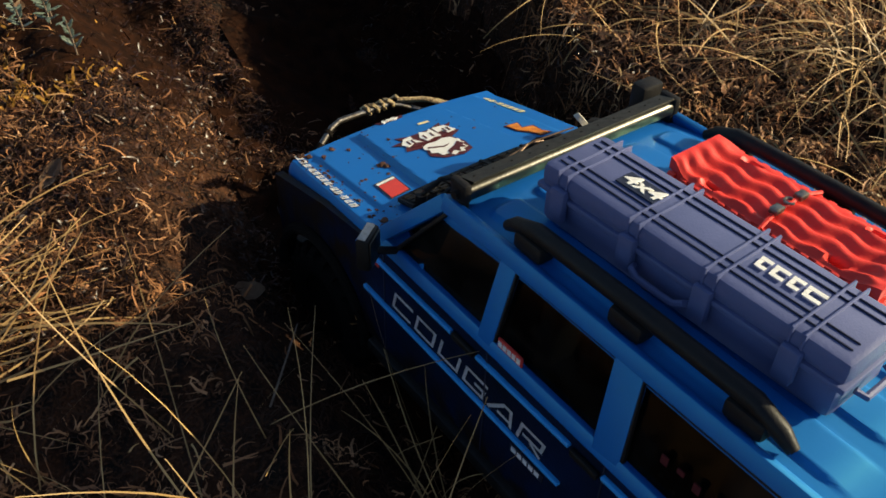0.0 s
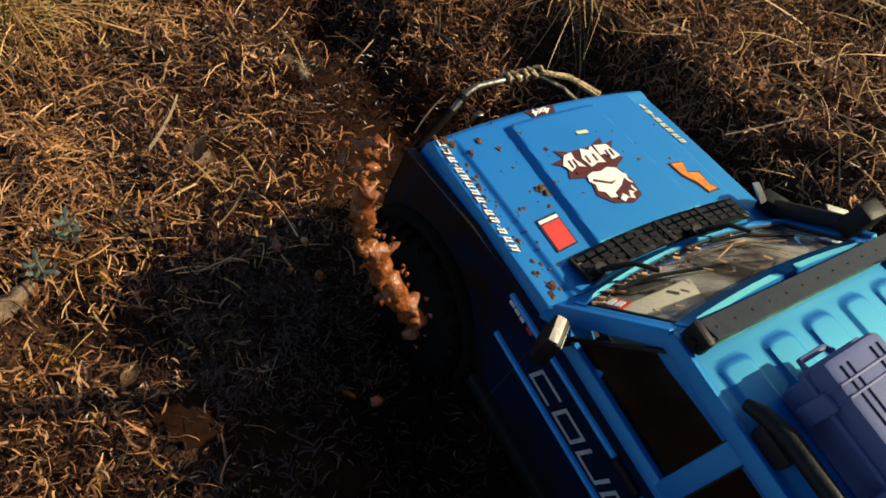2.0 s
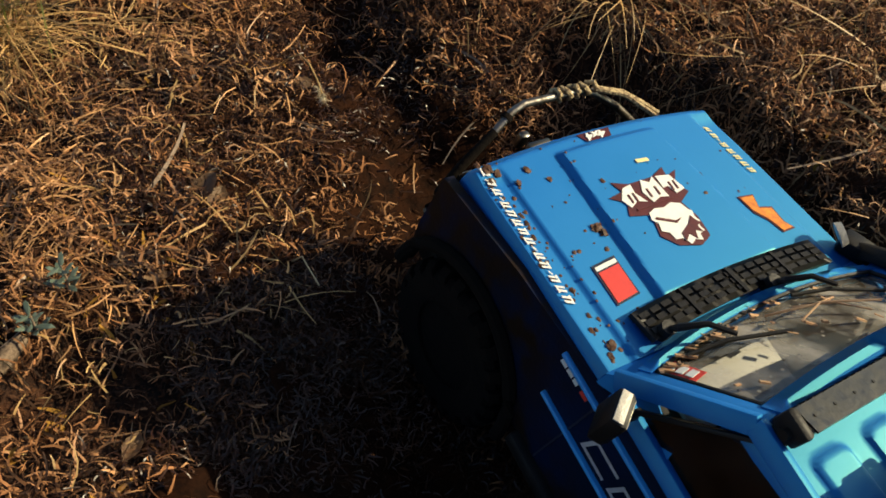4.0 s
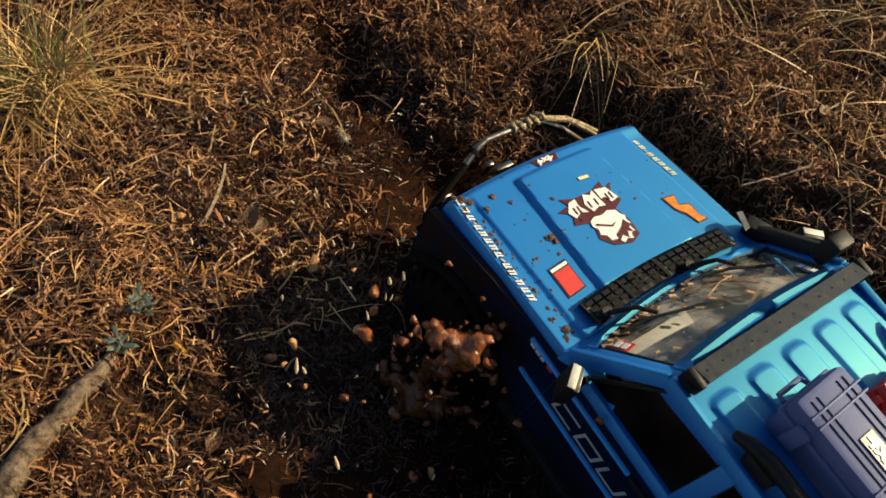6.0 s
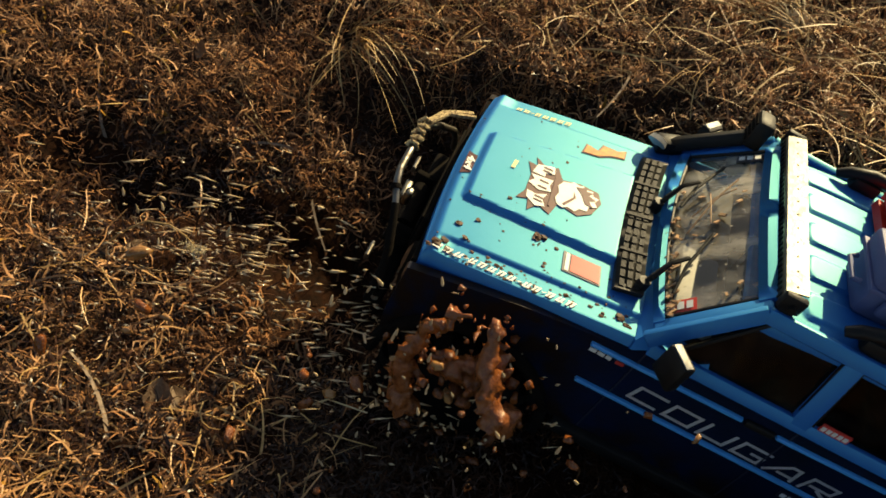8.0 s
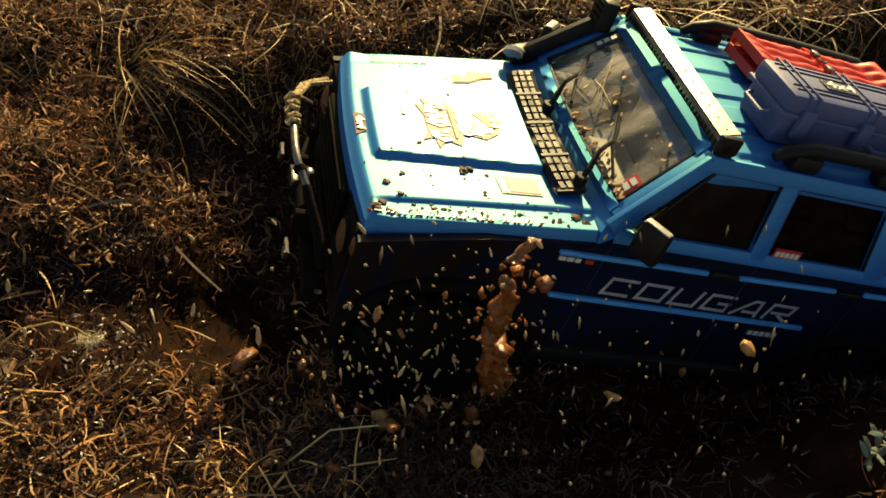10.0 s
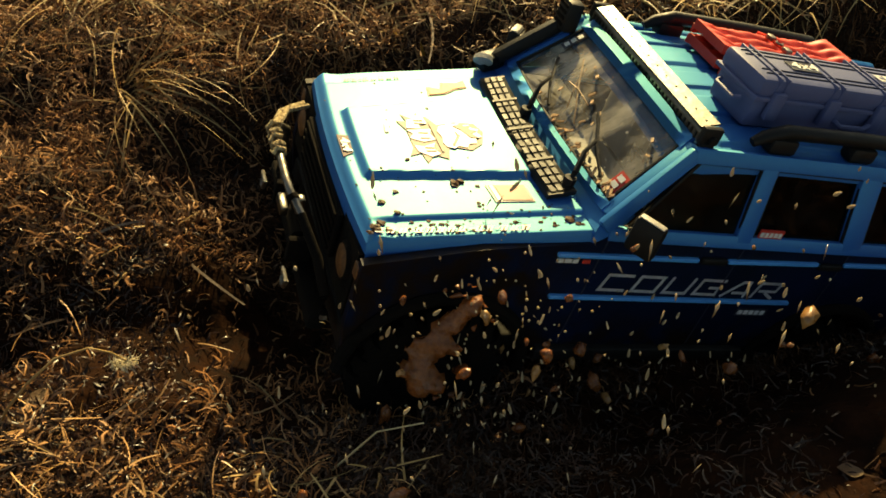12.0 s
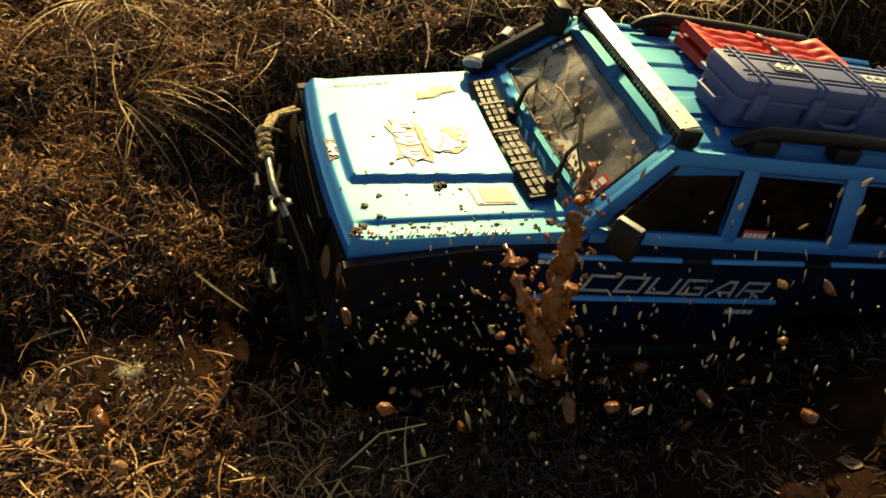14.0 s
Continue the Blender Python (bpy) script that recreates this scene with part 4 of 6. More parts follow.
def stickers():
    bar_writing("side_print", (-0.0965, -0.008), (-0.1035, -0.113), 0.0062, [1.1, 1.1, 1.1, 0.4, 1, 1, 1, 1, 1, 0.6, 1, 1, 0.4, 1, 1, 1.2], WHITE, "pale line of small lettering along the bonnet edge")
    bar_writing("side_print", (0.0945, -0.070), (0.0885, -0.022), 0.0058, [1, 1, 1, 1, 1, 0.5, 1, 1], CREAM, "cream line of small lettering along the bonnet edge")
    # front emblem: reads from ahead
    m = Matrix.Translation(on_bonnet(-0.004, -0.0068, 0.0012)) @ Matrix.Rotation(math.pi, 4, "Z") @ Matrix.Rotation(radians(9), 4, "X")
    base = bonnet_plate("badge", [(-0.018, -0.003), (-0.014, -0.0105), (0.007, -0.0105), (0.010, -0.003)], MAROON, 0.0007, "small four by four badge sticker")
    text_plate("4x4", 0.0085, m, WHITE, "badge_letters", 0.2, 0.0003, parent=base, wide=1.3)
    # the large emblem: maroon spiked shield, white lettering blocks and pale animal-like patches
    cx, cy = -0.004, -0.072
    spikes = [(0.033, 0.021), (0.022, 0.018), (0.024, 0.026), (0.010, 0.021), (-0.012, 0.021), (-0.024, 0.026), (-0.021, 0.017), (-0.034, 0.015), (-0.024, 0.008), (-0.030, -0.002), (-0.014, -0.006), (-0.020, -0.022), (-0.012, -0.032), (0.004, -0.037), (0.016, -0.033), (0.019, -0.018), (0.016, -0.004), (0.029, 0.002), (0.023, 0.010)]
    emblem = bonnet_plate("emblem", [(cx + x * 0.94, cy + y * (0.95 if y > 0 else 0.98)) for x, y in spikes], MAROON, 0.0004, "spiked maroon and white emblem sticker")
    blocks = ([(0.025, 0.005), (0.017, 0.0035), (0.015, 0.010), (0.011, 0.0095), (0.012, 0.019), (0.022, 0.017)], [(0.009, 0.003), (0.003, 0.0045), (-0.004, 0.0025), (-0.006, 0.011), (-0.001, 0.0195), (0.004, 0.016), (0.0085, 0.0195)], [(-0.009, 0.004), (-0.015, 0.0065), (-0.022, 0.0035), (-0.0245, 0.010), (-0.018, 0.0175), (-0.011, 0.0185), (-0.0125, 0.012)])
    def grown(loop, k):
        mx, my = sum(p[0] for p in loop) / len(loop), sum(p[1] for p in loop) / len(loop)
        return [(cx + mx + (x - mx) * k, cy + my + (y - my) * k) for x, y in loop]
    for loop in blocks:
        bonnet_plate("white_block", grown(loop, 1.07), WHITE, 0.0009, parent=emblem)
    bonnet_plate("dark_slit", [(cx - 0.020, cy - 0.0004), (cx + 0.018, cy + 0.0006), (cx + 0.018, cy + 0.0020), (cx - 0.020, cy + 0.0012)], MAROON, 0.0011, parent=emblem)
    for x in (0.0205, 0.0165, 0.0040, -0.0030, -0.0150, -0.0190):
        bonnet_plate("dark_cut", [(cx + x - 0.0007, cy + 0.0055), (cx + x + 0.0007, cy + 0.0055), (cx + x + 0.0015, cy + 0.0125), (cx + x + 0.0001, cy + 0.0125)], MAROON, 0.0013, parent=emblem)
    head = [(-0.0155, -0.0035), (-0.0090, -0.0015), (-0.0010, -0.0030), (0.0070, -0.0010), (0.0145, -0.0040), (0.0160, -0.0100), (0.0185, -0.0120), (0.0165, -0.0170), (0.0178, -0.0210), (0.0145, -0.0235), (0.0150, -0.0290), (0.0095, -0.0300), (0.0080, -0.0350), (0.0025, -0.0325), (-0.0030, -0.0350), (-0.0060, -0.0290), (-0.0120, -0.0280), (-0.0125, -0.0220), (-0.0175, -0.0190), (-0.0150, -0.0130), (-0.0180, -0.0090)]
    bonnet_plate("white_head", [(cx + x * 0.9, cy - 0.001 + y * 0.93) for x, y in head], WHITE, 0.0009, "pale shaggy animal-like shape", parent=emblem)
    patches = ([(0.0060, -0.0200), (0.0120, -0.0150), (0.0130, -0.0190), (0.0150, -0.0215), (0.0110, -0.0235), (0.0115, -0.0285), (0.0070, -0.0255), (0.0040, -0.0315), (0.0010, -0.0265), (-0.0050, -0.0305), (-0.0040, -0.0245)], [(-0.0135, -0.0100), (-0.0120, -0.0085), (-0.0010, -0.0150), (0.0050, -0.0145), (-0.0010, -0.0170)])
    for loop in patches:
        bonnet_plate("maroon_patch", [(cx + x, cy + y) for x, y in loop], MAROON, 0.0013, parent=emblem)
    bonnet_plate("small_print", [(0.004, -0.036), (0.014, -0.037), (0.014, -0.040), (0.004, -0.039)], CREAM, 0.0006, "small pale printed line")
    # red square, orange flash
    red = bonnet_plate("red_sticker", [(-0.0773, -0.095), (-0.0583, -0.093), (-0.0603, -0.121), (-0.0793, -0.123)], NAVY, 0.0004, "red square sticker with a dark edge")
    bonnet_plate("red_field", [(-0.0761, -0.1005), (-0.0598, -0.099), (-0.0616, -0.1198), (-0.0780, -0.1216)], RED_PRINT, 0.0008, parent=red)
    bonnet_plate("pale_line", [(-0.0761, -0.0965), (-0.0593, -0.0950), (-0.0596, -0.0978), (-0.0764, -0.0993)], WHITE, 0.0008, parent=red)
    org = bonnet_plate("orange_sticker", [(0.060, -0.084), (0.074, -0.086), (0.070, -0.096), (0.080, -0.099), (0.079, -0.112), (0.083, -0.119), (0.071, -0.119), (0.068, -0.108), (0.062, -0.099)], MAROON, 0.0004, "ragged orange flash sticker")
    bonnet_plate("orange_field", [(0.0612, -0.0855), (0.0725, -0.087), (0.069, -0.097), (0.0785, -0.100), (0.0778, -0.112), (0.0815, -0.1178), (0.0718, -0.1178), (0.069, -0.107), (0.063, -0.098)], ORANGE, 0.0008, parent=org)
    # side lettering and small side prints
    for side in (-1, 1):
        turn = Matrix.Rotation(math.pi / 2 * side, 4, "Z") @ Matrix.Rotation(math.pi / 2, 4, "X")
        m = Matrix.Translation((side * 0.1149, -0.259, 0.1515)) @ turn @ Matrix.Rotation(radians(0.8 * side), 4, "Z")
        door_lettering(m)
        bm = bmesh.new()
        for k, w in enumerate((0.005, 0.005, 0.004)):
            box(bm, side * 0.1149 - 0.0005, side * 0.1149 + 0.0005, -0.134 - 0.0062 * k - w, -0.134 - 0.0062 * k, 0.1690, 0.1723)
        part("wing_print", bm, WHITE, truck, "tiny pale print on the wing", smooth=False)
        bm = bmesh.new()
        box(bm, side * 0.1149 - 0.0005, side * 0.1149 + 0.0005, -0.160, -0.154, 0.1690, 0.1723)
        part("wing_print", bm, RED_PRINT, truck, smooth=False)
        bm = box(bmesh.new(), side * 0.1149 - 0.0005, side * 0.1149 + 0.0005, -0.343, -0.312, 0.1238, 0.1315)
        plate = part("door_badge", bm, NAVY, truck, "small outlined dark badge on the door", smooth=False)
        bm = bmesh.new()
        for k in range(5):
            box(bm, side * 0.1156 - 0.0003, side * 0.1156 + 0.0003, -0.340 + 0.0055 * k, -0.336 + 0.0055 * k, 0.1257, 0.1297)
        part("print", bm, SILVER, plate, smooth=False)
        bm = box(bmesh.new(), side * 0.1125 - 0.0006, side * 0.1125 + 0.0006, -0.312, -0.290, 0.1985, 0.2065)
        plate = part("window_sticker", bm, RED_PRINT, truck, "small red and white window sticker", smooth=False)
        bm = bmesh.new()
        for k in range(5):
            box(bm, side * 0.1133 - 0.0003, side * 0.1133 + 0.0003, -0.3105 + 0.0042 * k, -0.3075 + 0.0042 * k, 0.2005, 0.2045)
        part("print", bm, WHITE, plate, smooth=False)
        bm = bmesh.new()
        for k in range(8):
            box(bm, side * 0.1068 - 0.0004, side * 0.1068 + 0.0004, -0.412 - 0.0105 * k - 0.0045, -0.412 - 0.0105 * k, 0.216 + 0.003 * (k % 2), 0.2225)
        part("window_print", bm, MAROON, truck, "faded red print on the rear window", smooth=False)
    # windscreen stickers
    def scr(u, v):
        p = Vector((-0.099, -0.166, 0.2035)).lerp(Vector((0.099, -0.166, 0.2035)), u).lerp(Vector((-0.087, -0.213, 0.2525)).lerp(Vector((0.087, -0.213, 0.2525)), u), v)
        bulge = 1 - (2 * u - 1) ** 2
        return p + Vector((0, 0.010 * bulge * (1 - 0.5 * v) + 0.0008, 0.004 * bulge + 0.0008))
    for (u0, u1, v0, v1), ground_, ink, label in (((0.03, 0.085, 0.06, 0.36), RED_PRINT, WHITE, "small red and white windscreen sticker"), ((0.90, 0.955, 0.62, 0.92), NAVY, WHITE, "small white print at the windscreen's edge")):
        s = part("screen_sticker", slab(bmesh.new(), [scr(u0, v0), scr(u1, v0), scr(u1, v1), scr(u0, v1)], (0, 0.0003, 0.0003)), ground_, truck, label, smooth=False)
        bm = bmesh.new()
        for k in range(3):
            a, b = v0 + (v1 - v0) * (0.10 + 0.29 * k), v0 + (v1 - v0) * (0.31 + 0.29 * k)
            slab(bm, [scr(u0 + 0.012, a) + Vector((0, 0.0006, 0.0006)), scr(u1 - 0.012, a) + Vector((0, 0.0006, 0.0006)), scr(u1 - 0.012, b) + Vector((0, 0.0006, 0.0006)), scr(u0 + 0.012, b) + Vector((0, 0.0006, 0.0006))], (0, 0.0003, 0.0003))
        part("print", bm, ink, s, smooth=False)


body_panels()
for side_ in (-1, 1):
    cab_side(side_)
    mirror(side_)
roof_panel()
windscreen()
cowl_vent()
front_end()
snorkel()
light_bar()
rack_rail(-0.088, -0.086)
rack_rail(0.086, 0.088)
stickers()
WHEELS = [wheel()]
WHEELS[0].matrix_basis = pose(-0.096, FRONT_AXLE, WHEEL_R)
for x, y in ((0.096, FRONT_AXLE), (-0.096, REAR_AXLE), (0.096, REAR_AXLE)):
    w_ = copy_thing(WHEELS[0], pose(x, y, WHEEL_R))
    WHEELS.append(w_)
part("axle", tube(bmesh.new(), [(-0.09, FRONT_AXLE, WHEEL_R), (0.09, FRONT_AXLE, WHEEL_R)], 0.008, 10), BLACK, truck)
part("axle", tube(bmesh.new(), [(-0.09, REAR_AXLE, WHEEL_R), (0.09, REAR_AXLE, WHEEL_R)], 0.008, 10), BLACK, truck)


def transport_case():
    """Long ribbed hard case strapped to the roof: lid, tray, latches, handle, raised ribs."""
    case = new("hard_case")
    tagged(case, "long slate-blue ribbed plastic case on the truck roof", "case")
    w, l = 0.0505, 0.198
    part("tray", box(bmesh.new(), -w / 2 + 0.002, w / 2 - 0.002, -l / 2 + 0.002, l / 2 - 0.002, 0.0, 0.024, 0.004), CASE, case)
    lid = part("lid", box(bmesh.new(), -w / 2, w / 2, -l / 2, l / 2, 0.0245, 0.040, 0.0045), CASE, case)
    part("seam", box(bmesh.new(), -w / 2 - 0.0012, w / 2 + 0.0012, -l / 2 - 0.0012, l / 2 + 0.0012, 0.0225, 0.0262, 0.001), CASE, case)
    for x in (-0.0165, -0.0105, 0.0105, 0.0165):
        part("rib", box(bmesh.new(), x - 0.0004, x + 0.0004, -l / 2 + 0.006, l / 2 - 0.006, 0.0397, 0.0410, 0.0004), NAVY, lid)
    for y in (-0.075, -0.068, -0.025, -0.018, 0.025, 0.032, 0.078, 0.085):
        part("hoop", box(bmesh.new(), -w / 2 - 0.0010, w / 2 + 0.0010, y - 0.0008, y + 0.0008, 0.0275, 0.0414, 0.0006), CASE, lid)
    for s in (-1, 1):
        for y in (-0.072, -0.021, 0.029, 0.081):
            part("latch", box(bmesh.new(), s * (w / 2 + 0.0018) - 0.0028, s * (w / 2 + 0.0018) + 0.0028, y - 0.0055, y + 0.0055, 0.010, 0.0315, 0.0016), CASE, case)
    for y, s in ((0.004, -1),):
        hnd = [(s * (w / 2 + 0.001), y - 0.019, 0.015), (s * (w / 2 + 0.005), y - 0.017, 0.016), (s * (w / 2 + 0.006), y - 0.012, 0.013), (s * (w / 2 + 0.006), y + 0.012, 0.013), (s * (w / 2 + 0.005), y + 0.017, 0.016), (s * (w / 2 + 0.001), y + 0.019, 0.015)]
        part("handle", tube(bmesh.new(), hnd, 0.0021, 8), CASE, case)
    for s in (-1, 1):
        hnd = [(-0.013, s * (l / 2 + 0.001), 0.018), (-0.011, s * (l / 2 + 0.006), 0.016), (0.011, s * (l / 2 + 0.006), 0.016), (0.013, s * (l / 2 + 0.001), 0.018)]
        part("end_handle", tube(bmesh.new(), hnd, 0.0019, 8), CASE, case)
    for y, half in ((0.046, 0.0140),):
        base = part("badge", box(bmesh.new(), -0.0066, 0.0066, y - half, y + half, 0.0405, 0.0412, 0.0002), NAVY, lid, "dark badge with pale four by four lettering", smooth=False)
        text_plate("4x4", 0.0138, Matrix.Translation((0.0, y, 0.0415)) @ Matrix.Rotation(-math.pi / 2, 4, "Z"), WHITE, "letters", 0.15, 0.0003, parent=base, wide=1.25)
    bm = bmesh.new()
    for k, ww in enumerate((0.0075, 0.0090, 0.0075, 0.0110)):
        y1 = -0.030 - sum((0.0075, 0.0090, 0.0075, 0.0110)[:k]) - 0.0010 * k
        for x0, x1 in ((-0.0046, -0.0020), (0.0020, 0.0046)):
            slab(bm, [(x0, y1 + 0.12 * x0, 0.0412), (x1, y1 + 0.12 * x1, 0.0412), (x1, y1 - ww + 0.001, 0.0412), (x0, y1 - ww + 0.001, 0.0412)], (0, 0, 0.0003))
        slab(bm, [(-0.0018, y1, 0.0412), (0.0018, y1, 0.0412), (0.0018, y1 - 0.0024, 0.0412), (-0.0018, y1 - 0.0024, 0.0412)], (0, 0, 0.0003))
    part("pale_print", bm, WHITE, lid, "pale printed word", smooth=False)
    return case


def traction_boards():
    """Two stacked red recovery boards: wavy ribs, slots, flared ends and a buckled strap."""
    boards = new("traction_board")
    tagged(boards, "stack of two red wavy recovery boards strapped to the roof", "recovery board")
    w, l = 0.053, 0.144
    for k, z in enumerate((0.0, 0.0095)):
        bm = bmesh.new()
        xs, ys = [-w / 2 + w * i / 40 for i in range(41)], [l / 2 - l * j / 76 for j in range(77)]

        def top(x, y):
            flare = 1 + 0.10 * smoothstep(l / 2 - 0.012, l / 2, abs(y)) * 0 - 0.16 * smoothstep(l / 2 - 0.016, l / 2, y)
            wave = math.sin(2 * math.pi * (x / 0.0133) + 0.9 * math.sin(2 * math.pi * y / 0.026))
            rise = 0.0034 * (0.5 + 0.5 * wave) ** 0.8 * smoothstep(w / 2, w / 2 - 0.006, abs(x)) * smoothstep(l / 2, l / 2 - 0.012, abs(y))
            slot = 0.004 * smoothstep(0.0035, 0.0025, abs(abs(x) - 0.0195)) * smoothstep(0.006, 0.005, abs(abs(y) - 0.042))
            curl = 0.006 * smoothstep(l / 2 - 0.02, l / 2, abs(y))
            return Vector((x * flare, y, z + 0.0085 + rise - slot + curl * (1 if k else 0.5)))
        sheet(bm, xs, ys, top, 0.0075)
        part("board", bm, RED, boards, "red moulded recovery board")
        for s in (-1, 1):
            for j in range(15):
                y = -l / 2 + 0.006 + (l - 0.012) * j / 14
                part("lug", box(bmesh.new(), s * w / 2 - 0.0016, s * w / 2 + 0.0016, y - 0.0026, y + 0.0026, z + 0.001, z + 0.0085, 0.0006), RED, boards)
    bm = bmesh.new()
    tube(bm, [(-w / 2 - 0.002, 0.0, 0.0), (-w / 2 - 0.002, 0.0, 0.019), (-0.012, 0.002, 0.0225), (0.014, 0.002, 0.0225), (w / 2 + 0.002, 0.0, 0.019), (w / 2 + 0.002, 0.0, 0.0)], 0.0014, 6)
    strap = part("strap", bm, RED, boards)
    for x in (-0.013, 0.010):
        part("buckle", box(bmesh.new(), x - 0.004, x + 0.004, -0.001, 0.005, 0.0215, 0.0255, 0.001), STEEL, strap, "steel buckle")
    bm = bmesh.new()
    tube(bm, [(-0.0015 + 0.003 * math.cos(a), 0.002 + 0.003 * math.sin(a), 0.0245) for a in (math.pi * k / 6 for k in range(10))], 0.0009, 6)
    part("hook", bm, STEEL, strap, "steel hook")
    return boards


CASE_POSE = pose(-0.0390, -0.3620, 0.2615, 0, 0, 2.0)
BOARD_POSE = pose(0.039, -0.361, 0.2625, 0, 0, 1.0)
hard_case = transport_case()
board = traction_boards()


# ---- what grows and lies on the moor ----
gen = np.random.default_rng(21)


def ribbons(name, root, azim, elev, length, width, droop, curl, steps, mat, taper=0.25, twist=None):
    """Many thin curved blades as one mesh; every argument is an array with a value for each blade."""
    n = len(length)
    pos, el, az = root.copy(), elev.copy(), azim.copy()
    roll = gen.uniform(-0.9, 0.9, n) if twist is None else twist
    cols = []
    for k in range(steps + 1):
        d = np.stack([np.cos(el) * np.cos(az), np.cos(el) * np.sin(az), np.sin(el)], 1)
        side = np.stack([-np.sin(az), np.cos(az), np.zeros(n)], 1)
        up = np.cross(d, side)
        s = side * np.cos(roll)[:, None] + up * np.sin(roll)[:, None]
        w = (width * (1 - (1 - taper) * (k / steps) ** 1.5))[:, None] / 2
        cols += [pos - s * w, pos + s * w]
        pos = pos + d * (length / steps)[:, None]
        el, az = el - droop / steps, az + curl / steps
        low = height(pos[:, 0], pos[:, 1]) + 0.001 + gen.uniform(0, 0.004, n)
        pos[:, 2] = np.maximum(pos[:, 2], low)
    verts = np.stack(cols, 1).reshape(-1, 3)
    m = 2 * (steps + 1)
    base = (np.arange(n) * m)[:, None]
    quads = np.concatenate([base + np.array([[2 * k, 2 * k + 1, 2 * k + 3, 2 * k + 2]]) for k in range(steps)], 0)
    me = bpy.data.meshes.new(name)
    me.vertices.add(len(verts))
    me.vertices.foreach_set("co", verts.astype(np.float32).ravel())
    me.loops.add(quads.size)
    me.loops.foreach_set("vertex_index", quads.astype(np.int32).ravel())
    me.polygons.add(len(quads))
    me.polygons.foreach_set("loop_start", np.arange(0, quads.size, 4, dtype=np.int32))
    me.polygons.foreach_set("use_smooth", np.ones(len(quads), bool))
    me.update(calc_edges=True)
    me.materials.append(mat)
    return new(name, me)


def scatter(n, x0, x1, y0, y1, deepest=-0.05, patch=0.0, scale=8.0, shift=0.0, soaked=0.90):
    """Random places on the ground, outside the hollow, and thicker in patches."""
    x, y = gen.uniform(x0, x1, n), gen.uniform(y0, y1, n)
    keep = channel(x, y) + 0.03 * value_noise(x, y, 14.0) > deepest
    if patch:
        keep &= value_noise(x + shift, y, scale) + gen.uniform(-0.4, 0.4, n) > patch
    luck = gen.uniform(0, 1, n)
    # litter thinned on the bank's slurry too, which deepens the painted shade
    keep &= (shaded_slop(x, y) < 0.5) | (luck > soaked)
    keep &= (furrow(x, y) + 0.3 * value_noise(x, y, 17.0) < 0.45) | (luck > soaked * 0.75)
    x, y = x[keep], y[keep]
    return np.stack([x, y, height(x, y)], 1)


def thin_out(p, share):
    """Thins litter beside the hollow, the bared dark soil deepening the truck's shade."""
    # darker ground by the branch: shade put in as missing litter
    bare = (p[:, 0] > -0.52) & (p[:, 0] < -0.16) & (p[:, 1] > -0.30) & (p[:, 1] < 0.05 + 0.03 * value_noise(p[:, 0], p[:, 1], 14.0))
    p = p[~bare | (gen.uniform(0, 1, len(p)) > share + 0.32)]
    rear_bank = (p[:, 0] > -0.46) & (p[:, 0] < -0.16) & (p[:, 1] > -1.0) & (p[:, 1] < -0.44 + 0.03 * value_noise(p[:, 0], p[:, 1], 12.0))
    p = p[~rear_bank | (gen.uniform(0, 1, len(p)) > share + 0.42)]
    # soil beside the wheels, bared so that the truck's shade reads black
    wet = (p[:, 0] > -0.27 + 0.03 * value_noise(p[:, 1], p[:, 0], 11.0)) & (p[:, 0] < 0.1) & (p[:, 1] > -0.9) & (p[:, 1] < 0.02)
    p = p[~wet | (gen.uniform(0, 1, len(p)) > share + 0.45)]
    return p[(mud_smear(p[:, 0], p[:, 1]) < 0.62) | (gen.uniform(0, 1, len(p)) > 0.38)]


def stuff(ob, label, category):
    return tagged(ob, label, category, kind="stuff")


